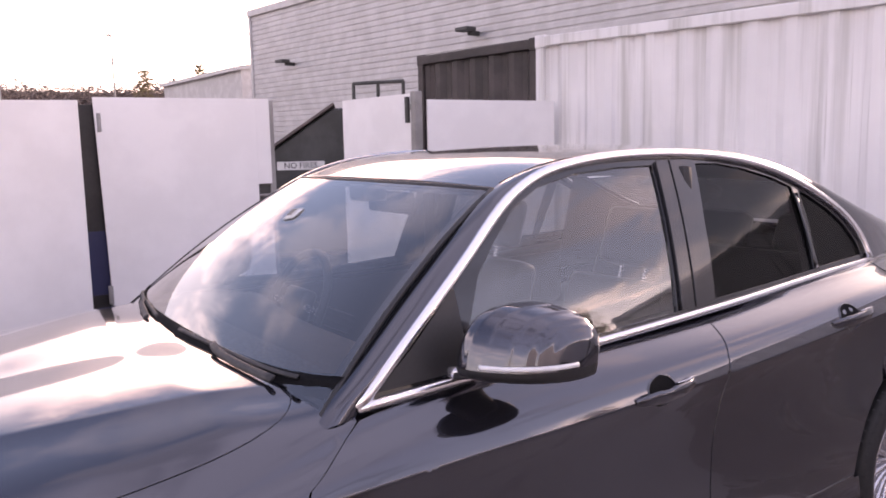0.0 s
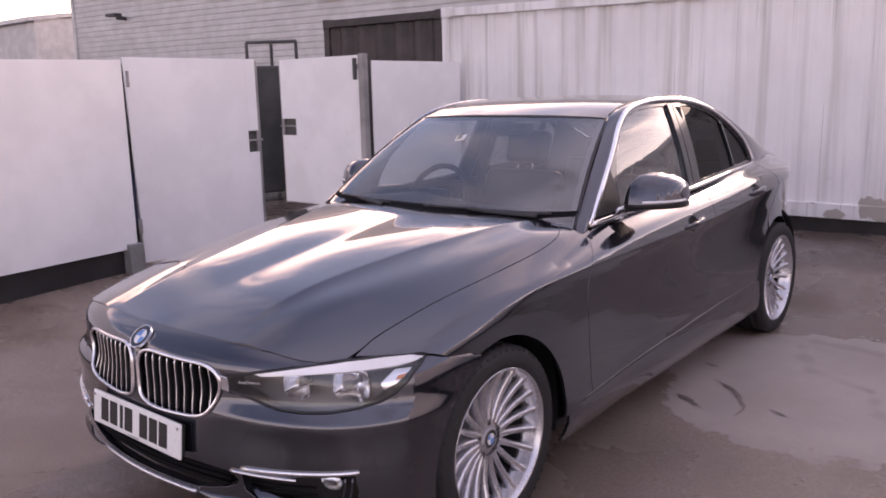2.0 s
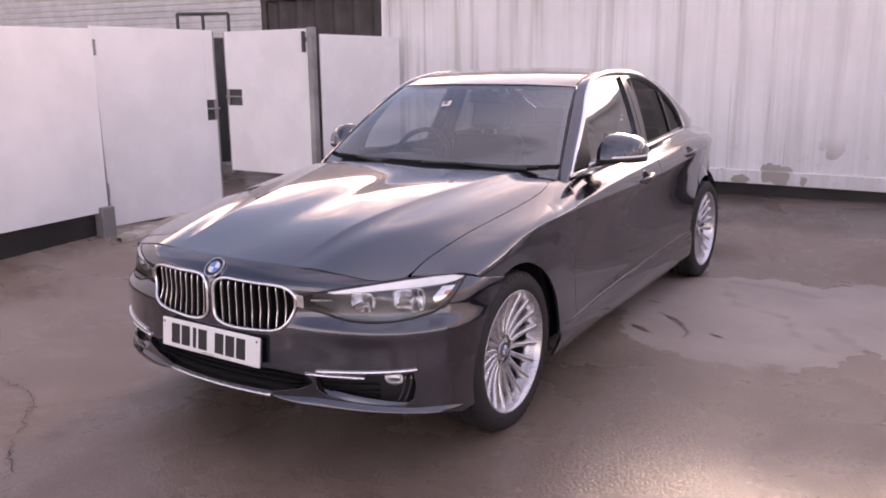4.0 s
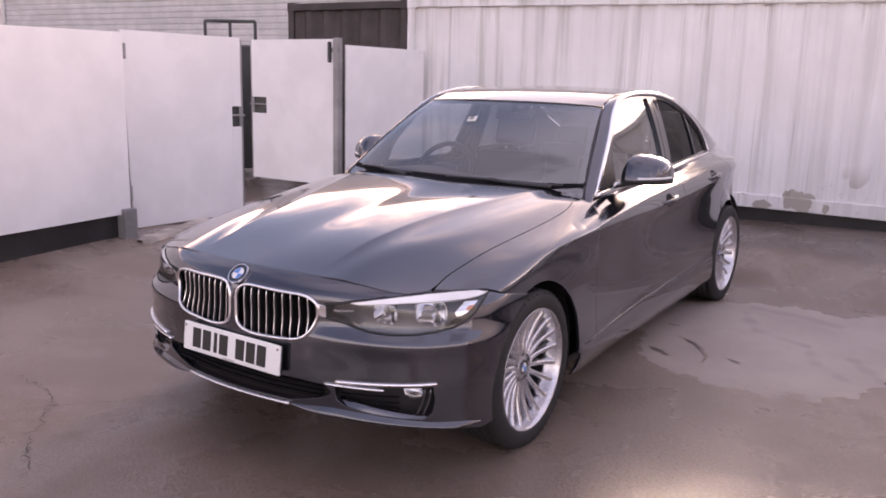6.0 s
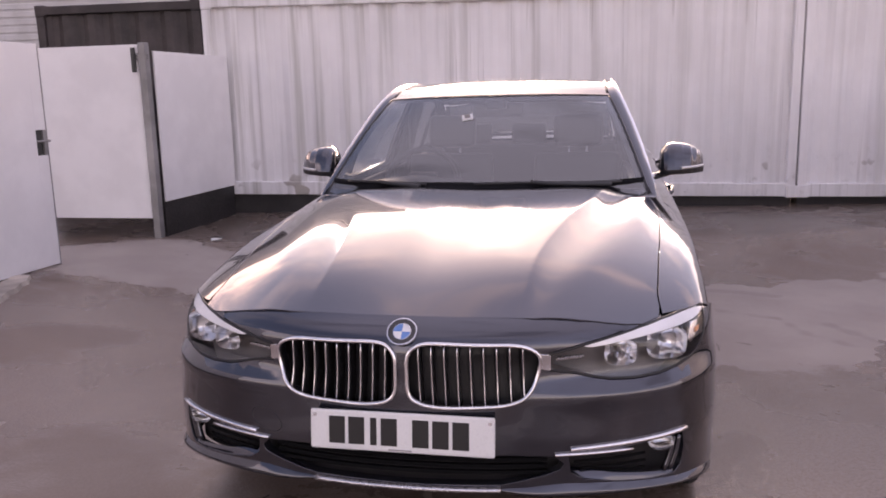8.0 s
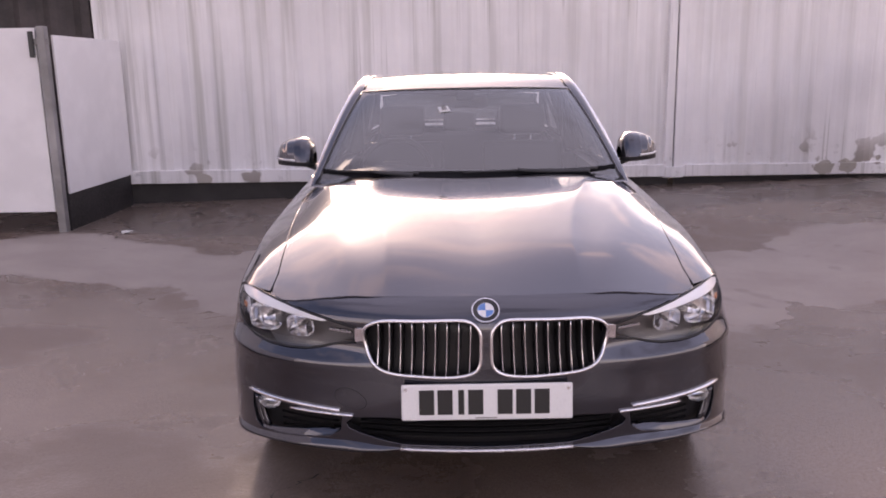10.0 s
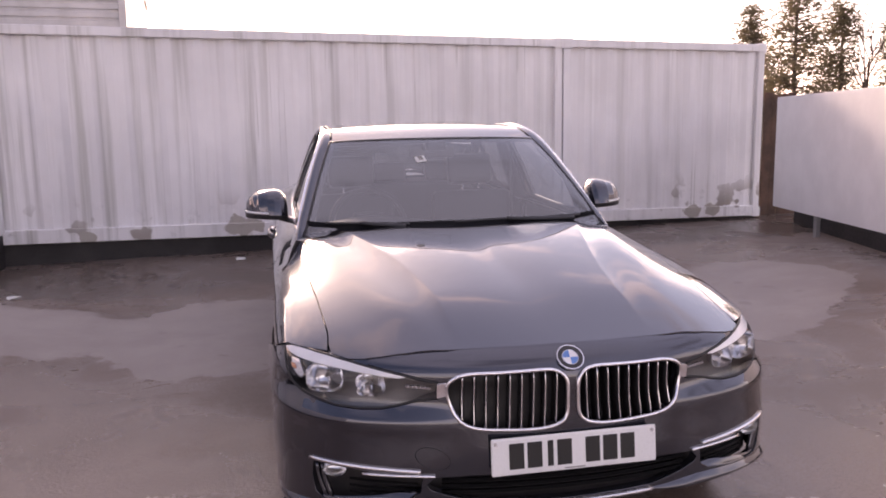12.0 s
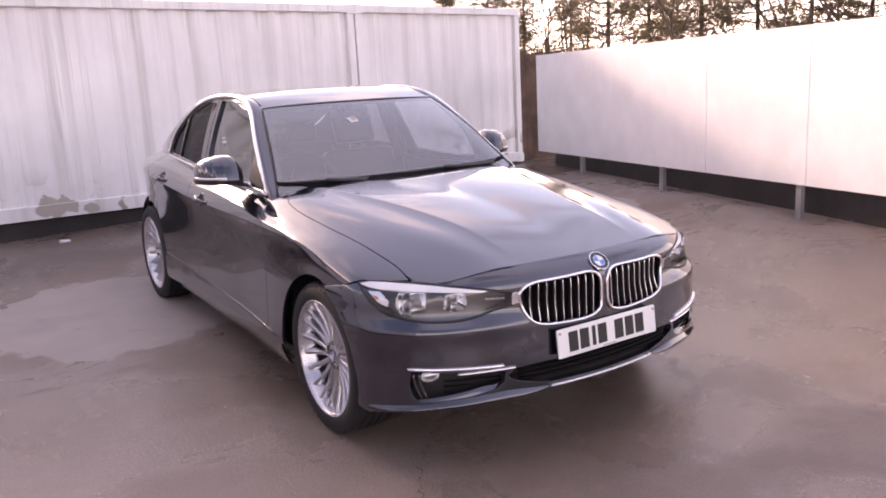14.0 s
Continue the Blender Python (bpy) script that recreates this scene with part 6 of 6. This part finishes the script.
def door_mirror(mirror):
    k = -1 if mirror else 1
    m = new("door_mirror")
    m.parent = car
    tagged(m, "grey door mirror with a chrome-edged indicator")

    # sections from the car outwards: x, height, depth before and behind the middle, height of the lower edge
    knots = (.776, .780, .790, .806, .835, .875, .915, .942, .960, .971, .977, .979)
    high = (.045, .075, .098, .113, .119, .114, .103, .090, .074, .053, .028, .0)
    ahead = (.070, .084, .100, .112, .122, .122, .110, .092, .070, .048, .024, .0)
    behind = (.050, .056, .064, .074, .084, .092, .094, .090, .078, .058, .030, .0)
    xs = np.array(sorted({*np.linspace(.776, .979, 30), *knots}))

    def along_x(row):
        r = np.interp(xs, knots, row)
        for _ in range(3):
            r[3:-3] = .25 * r[2:-4] + .5 * r[3:-3] + .25 * r[4:-2]
        return r
    hs, fs, bs = along_x(high), along_x(ahead), along_x(behind)

    def mid_y(x):
        return 1.085 + .34 * (x - .879)

    def foot(x):
        return 1.005 + .03 * (x - .879)

    def shell(x, h, f, b, q):
        """q runs over the section from its front foot (0) across the top to its rear foot (pi)."""
        cq, sq = math.cos(q), math.sin(q)
        y = -(f if cq > 0 else b) * math.copysign(abs(cq) ** .66, cq)
        z = h * abs(sq) ** .66
        return (k * x, mid_y(x) + y + .22 * z, foot(x) + z)

    arcs = np.linspace(0, math.pi, 25)
    grid_skin("cap", [[shell(x, h, f, b, q) for q in arcs] for x, h, f, b in zip(xs, hs, fs, bs)], M_PAINT, m, flip=not mirror)
    under = []
    for x, f, b in zip(xs, fs, bs):
        row = []
        for out, dz in ((1.0, 0), (1.0, -.008), (.96, -.018), (.86, -.023)):
            row.append((k * x, mid_y(x) - f * out, foot(x) + dz))
        row += [(r[0], 2 * mid_y(x) - r[1] - (f - b) * s_, r[2]) for r, s_ in zip(row[::-1], (.86, .96, 1.0, 1.0))]
        under.append(row)
    grid_skin("lower_shell", under, M_BLACK, m, "black lower housing", flip=mirror)
    line = [(k * x, mid_y(x) - f - .0015, foot(x) + .008) for x, f in zip(xs, fs) if x > .862]
    part("indicator", sweep(line, ring_profile(.0055, .004, 8), False, (0, -1, 0)), M_WHITE, m, "thin bright indicator strip", True)
    glass = [[(k * x, mid_y(x) + .082, z) for x in np.linspace(.822, .925, 5)] for z in np.linspace(1.012, 1.085, 4)]
    grid_skin("mirror_glass", glass, M_REFLECTOR, m)
    arm = smooth_line([(k * .735, 1.005, .966), (k * .775, 1.035, .974), (k * .840, 1.075, .990)], 8)
    part("stalk", sweep(arm, ring_profile(.050, .012, 12), False, (0, 0, 1)), M_BLACK, m, "", True)
    part("stalk_cap", sweep(arm[:5] + np.array((0, -.028, .004)), ring_profile(.012, .012, 10), False, (0, 0, 1)), M_SATIN, m, "", True)


def door_handle(y0, z0, slope, mirror):
    h = new("door_handle")
    h.parent = car
    tagged(h, "body-coloured pull handle over a hollow painted as black shade")
    ring = [(y0 + .098 + .050 * math.cos(q), z0 + .006 + .036 * math.sin(q)) for q in np.linspace(0, 2 * math.pi, 29)[:-1]]
    scoop_line = on_flank([(y, z + slope * (y - y0)) for y, z in ring])
    # a flat black sheet on the door paints the shade of the hollow
    skin("scoop", flank, scoop_line, M_RECESS, h, step=.02, thick=0, lift=.0012, shape=SHAPE_F, mirror=mirror)
    strip("scoop_rim", flank, scoop_line, .004, .002, M_PAINT, h, mirror, True)
    rows = []
    for t in np.linspace(0, 1, 22):
        y = y0 + .215 * t
        z = z0 + .002 + slope * (y - y0) - .006 * math.sin(math.pi * t)
        s = s_at(y, z, 2, .55)
        n = normal_at(flank, y, s)
        p = flank(y, s)[0]
        out = .002 + .028 * math.sin(math.pi * min(max(t, .0), 1)) ** .55
        half = .0165 * (1 - .55 * abs(2 * t - 1) ** 4)
        rows.append([p + n * (out - d) + np.array((0, 0, 1)) * dz * half for dz, d in ((1, .013), (1, .004), (.75, 0), (0, -.001), (-.75, .001), (-1, .006), (-1, .014))])
    rows = np.array(rows) * ((-1, 1, 1) if mirror else (1, 1, 1))
    grid_skin("pull", rows, M_PAINT, h, flip=mirror)
    strip("chrome_edge", flank, [(y0 + .148 + .060 * t, s_at(y0 + .148 + .060 * t, z0 + .014 + slope * (.148 + .060 * t), 2, .55)) for t in np.linspace(0, 1, 5)], .004, .014, M_CHROME, h, mirror)


for mirror in BOTH:
    door_mirror(mirror)
    door_handle(1.425, .838, .05, mirror)
    door_handle(2.275, .898, .05, mirror)
    strip("sill_moulding", flank, [(y, s_at(y, .313 + .042 * y, 2)) for y in np.linspace(.42, 2.40, 24)], .006, .003, M_GLOSSBLACK, car, mirror, label="thin dark sill edge")
    # wheel-arch liners and rolled arch lips
    k = -1 if mirror else 1
    for cy in (AXLE_F, AXLE_R):
        rows = [[(k * x, cy + .40 * math.cos(q), (HUB if cy < 1 else HUB_R) + .40 * math.sin(q)) for q in np.linspace(radians(-15), radians(195), 24)] for x in (.82, .55)]
        grid_skin("arch_liner", rows, M_BLACK, car)
        part("arch_liner", box((k * .56 - .01, cy - .36, .12), (k * .56 + .01, cy + .36, .66)), M_BLACK, car)
part("floor_pan", box((-.74, .42, .16), (.74, 2.38, .20), .01), M_BLACK, car)
part("floor_pan", box((-.55, -.55, .18), (.55, .45, .21), .01), M_BLACK, car)
part("floor_pan", box((-.55, 2.38, .18), (.55, 3.75, .21), .01), M_BLACK, car)


# ----- wheels -----
def lathe(profile, n=64):
    """A turned ring about the x axis from (x, r) points."""
    v = [(x, r * math.cos(2 * math.pi * j / n), r * math.sin(2 * math.pi * j / n)) for x, r in profile for j in range(n)]
    f = [(i * n + j, i * n + (j + 1) % n, (i + 1) * n + (j + 1) % n, (i + 1) * n + j) for i in range(len(profile) - 1) for j in range(n)]
    return v, f


def turned(name, profile, material, n=64):
    v, f = lathe(profile, n)
    bm = bmesh.new()
    vs = [bm.verts.new(p) for p in v]
    for q in f:
        bm.faces.new([vs[i] for i in q])
    bmesh.ops.recalc_face_normals(bm, faces=bm.faces)
    me = bpy.data.meshes.new(name)
    bm.to_mesh(me)
    bm.free()
    me.polygons.foreach_set("use_smooth", [True] * len(me.polygons))
    me.materials.append(material)
    return me


def tyre_mesh():
    prof = [(-.10, .245), (-.108, .27), (-.107, .293), (-.097, .311), (-.088, .3165)]
    for g in (-.055, -.018, .018, .055):
        prof += [(g - .006, .3195), (g - .005, .312), (g + .005, .312), (g + .006, .3195)]
    prof += [(.088, .3165), (.097, .311), (.107, .293), (.108, .272), (.104, .252), (.098, .247)]
    prof = [(x, r + .006 * float(ease(r, .26, .30))) for x, r in prof]
    return turned("tyre", prof, M_RUBBER, 72)


def tread_blocks():
    """Shoulder sipes round the tyre."""
    bm = bmesh.new()
    for j in range(56):
        q = 2 * math.pi * j / 56
        m = Matrix.Rotation(q, 4, "X") @ Matrix.Translation((.091, 0, .3180)) @ Matrix.Rotation(radians(32), 4, "Y")
        add_box(bm, (-.016, -.0035, -.003), (.016, .0035, .0015), 0, m)
    me = bpy.data.meshes.new("shoulder_block")
    bm.to_mesh(me)
    bm.free()
    me.materials.append(M_RUBBER)
    return me


def spoke_mesh():
    sec = []
    for t in np.linspace(0, 1, 7):
        r = .058 + .178 * t
        x = .050 + .018 * t + .014 * t * t - .010 * math.sin(math.pi * t)
        w = .0085 + .0035 * t + .004 * (1 - t) ** 3
        d = .030 - .008 * t
        sec.append([(x - d, -w * 1.25, r), (x - .006, -w, r), (x, -w * .72, r), (x + .0015, 0, r), (x, w * .72, r), (x - .006, w, r), (x - d, w * 1.25, r)])
    bm = bmesh.new()
    vs = [[bm.verts.new(p) for p in row] for row in sec]
    for i in range(6):
        for j in range(6):
            bm.faces.new((vs[i][j], vs[i][j + 1], vs[i + 1][j + 1], vs[i + 1][j]))
    bmesh.ops.recalc_face_normals(bm, faces=bm.faces)
    me = bpy.data.meshes.new("spoke")
    bm.to_mesh(me)
    bm.free()
    me.polygons.foreach_set("use_smooth", [True] * len(me.polygons))
    me.materials.append(M_ALLOY)
    return me


TYRE, BLOCKS, SPOKE = tyre_mesh(), tread_blocks(), spoke_mesh()
RIM = turned("rim", [(-.10, .246), (-.095, .232), (-.04, .222), (.03, .226), (.070, .236), (.092, .244), (.1005, .2515), (.104, .2505), (.1045, .247), (.099, .2425), (.082, .236), (.062, .232), (.040, .224)], M_ALLOY, 72)
BARREL = turned("barrel", [(.03, .224), (-.02, .216), (-.09, .214), (-.095, .10), (-.095, .0)], M_BLACK, 48)
HUBM = turned("hub", [(-.02, .075), (.020, .078), (.040, .074), (.048, .062), (.047, .046), (.050, .040), (.050, .0)], M_ALLOY, 48)
DISC = turned("brake_disc", [(-.035, .165), (-.033, .168), (-.022, .168), (-.020, .165), (-.020, .08)], M_SATIN, 48)


def wheel(cy, mirror):
    k = -1 if mirror else 1
    w = new("wheel")
    w.parent = car
    tagged(w, "silver multi-spoke alloy wheel with a low tyre")
    turn = Matrix.Translation((k * (.752 if cy < 1 else .748), cy, HUB if cy < 1 else HUB_R)) @ (Matrix.Rotation(math.pi, 4, "Z") if mirror else Matrix.Identity(4))
    for name, me in (("tyre", TYRE), ("tread", BLOCKS), ("rim", RIM), ("barrel", BARREL), ("hub", HUBM), ("brake_disc", DISC)):
        tagged(place(name, me, w), kind="stuff" if name == "tread" else "").matrix_world = turn
    for j in range(20):
        place("spoke", SPOKE, w).matrix_world = turn @ Matrix.Rotation(2 * math.pi * (j + .5) / 20, 4, "X")
    for j in range(5):
        q = 2 * math.pi * j / 5 + .3
        c = turn @ Vector((.030, .056 * math.cos(q), .056 * math.sin(q)))
        d = turn @ Vector((.0505, .056 * math.cos(q), .056 * math.sin(q)))
        part("bolt", rod(c, d, .0105, .0095, 6), M_BIN, w)
    roundel(turn @ Vector((.0505, 0, 0)), (k, 0, 0), .034, w)


for cy in (AXLE_F, AXLE_R):
    for mirror in BOTH:
        wheel(cy, mirror)


# ----- inside the cabin -----
def pad(lo, hi, r, m=None):
    bm = box(lo, hi, 0, None)
    bmesh.ops.bevel(bm, geom=list(bm.edges), offset=r, segments=3, profile=.6, affect="EDGES")
    if m is not None:
        bmesh.ops.transform(bm, matrix=m, verts=bm.verts)
    return bm


def seat(x, y, z, name="front_seat"):
    s = new(name)
    s.parent = car
    tagged(s, "black leather seat with a tall headrest")
    lean = Matrix.Translation((x, y + .48, z + .10)) @ Matrix.Rotation(radians(-17), 4, "X")
    part("cushion", pad((x - .25, y, z), (x + .25, y + .50, z + .16), .05), M_LEATHER, s, "", True)
    part("backrest", pad((-.25, -.05, 0), (.25, .07, .60), .05, lean), M_LEATHER, s, "", True)
    part("headrest", pad((-.14, -.04, .64), (.14, .05, .83), .04, lean), M_LEATHER, s, "", True)
    for dx in (-.05, .05):
        part("headrest_post", rod(lean @ Vector((dx, 0, .58)), lean @ Vector((dx, 0, .68)), .007), M_SATIN, s)


for x in (-.37, .37):
    seat(x, 1.28, .34)


def rear_bench():
    s = new("rear_seat")
    s.parent = car
    tagged(s, "black leather rear bench")
    part("cushion", pad((-.60, 2.12, .36), (.60, 2.60, .52), .05), M_LEATHER, s, "", True)
    lean = Matrix.Translation((0, 2.60, .48)) @ Matrix.Rotation(radians(-24), 4, "X")
    part("backrest", pad((-.60, -.05, 0), (.60, .09, .58), .05, lean), M_LEATHER, s, "", True)
    for x in (-.38, 0, .38):
        part("headrest", pad((x - .12, -.03, .58), (x + .12, .06, .73), .035, lean), M_LEATHER, s, "", True)
    part("parcel_shelf", box((-.60, 2.90, .98), (.60, 3.28, 1.01), .01), M_CABIN, s)


rear_bench()


def cabin():
    d = new("dashboard")
    d.parent = car
    tagged(d, "dark charcoal dashboard")
    rows = []
    for x in np.linspace(-.68, .68, 20):
        hump = .035 * math.exp(-((x + .37) / .2) ** 2)
        rows.append([(x, .70 + .1 * (x / .7) ** 2, .94), (x, .86, .955 + hump * .5), (x, 1.00, .945 + hump), (x, 1.06, .90), (x, 1.05, .78), (x, 1.02, .55)])
    grid_skin("top", rows, M_CABIN, d)
    part("console", pad((-.12, 1.0, .30), (.12, 1.75, .60), .04), M_CABIN, d, "", True)
    w = new("steering_wheel")
    w.parent = car
    tagged(w, "black leather steering wheel with satin spokes")
    m = Matrix.Translation((-.37, 1.13, .925)) @ Matrix.Rotation(radians(64), 4, "X")
    part("rim", sweep([m @ Vector((.185 * math.cos(q), .185 * math.sin(q), 0)) for q in np.linspace(0, 2 * math.pi, 41)[:-1]], ring_profile(.015, .015, 8), True, m.to_3x3() @ Vector((0, 0, 1))), M_LEATHER, w, "", True)
    part("boss", pad((-.075, -.06, -.03), (.075, .06, .02), .02, m), M_LEATHER, w, "", True)
    for q in (0, 180, 270):
        part("spoke", rod(m @ Vector((.06 * math.cos(radians(q)), .06 * math.sin(radians(q)), -.005)), m @ Vector((.18 * math.cos(radians(q)), .18 * math.sin(radians(q)), 0)), .014, .011), M_SATIN, w)
    part("column", rod(m @ Vector((0, 0, -.03)), m @ Vector((0, 0, -.22)), .035), M_CABIN, w)
    r = new("interior_mirror")
    r.parent = car
    tagged(r, "black interior mirror on the windscreen")
    part("housing", pad((-.12, 1.275, 1.245), (.12, 1.30, 1.31), .012), M_GLOSSBLACK, r, "", True)
    part("stem", rod((0, 1.275, 1.29), (0, 1.23, 1.325), .012), M_BLACK, r)
    part("sensor_pod", pad((-.05, 1.17, 1.285), (.05, 1.25, 1.335), .015, None), M_BLACK, r, "", True)
    lining = [[roof(u, v)[0] + np.array((0, 0, -.028)) for u in np.linspace(-.93, .93, 10)] for v in np.linspace(.06, .97, 14)]
    grid_skin("headlining", lining, M_CABIN, car)
    for k in (-1, 1):
        for y0, y1 in ((.80, 1.80), (1.90, 2.62)):
            part("door_card", box((k * .70 - .012, y0, .35), (k * .70 + .012, y1, .935), .008), M_CABIN, car)
        part("pillar_trim", rod((k * .665, 1.86, .95), (k * .55, 1.93, 1.36), .045, .035), M_CABIN, car)
        part("seat_belt", box((k * .60 - .002, 1.80, .75), (k * .60 + .002, 1.85, 1.25), 0), M_CABIN, car)


cabin()
for k in (-1, 1):
    tops = [(y, x - .035, z - .03) for x, y, z in roof_edge if 2.5 < y < 3.3]
    inner = [[(k * (x * (1 - t) + .60 * t), y, z * (1 - t) + .93 * t) for t in np.linspace(0, 1, 4)] for y, x, z in tops]
    grid_skin("pillar_trim", inner, M_CABIN, car)
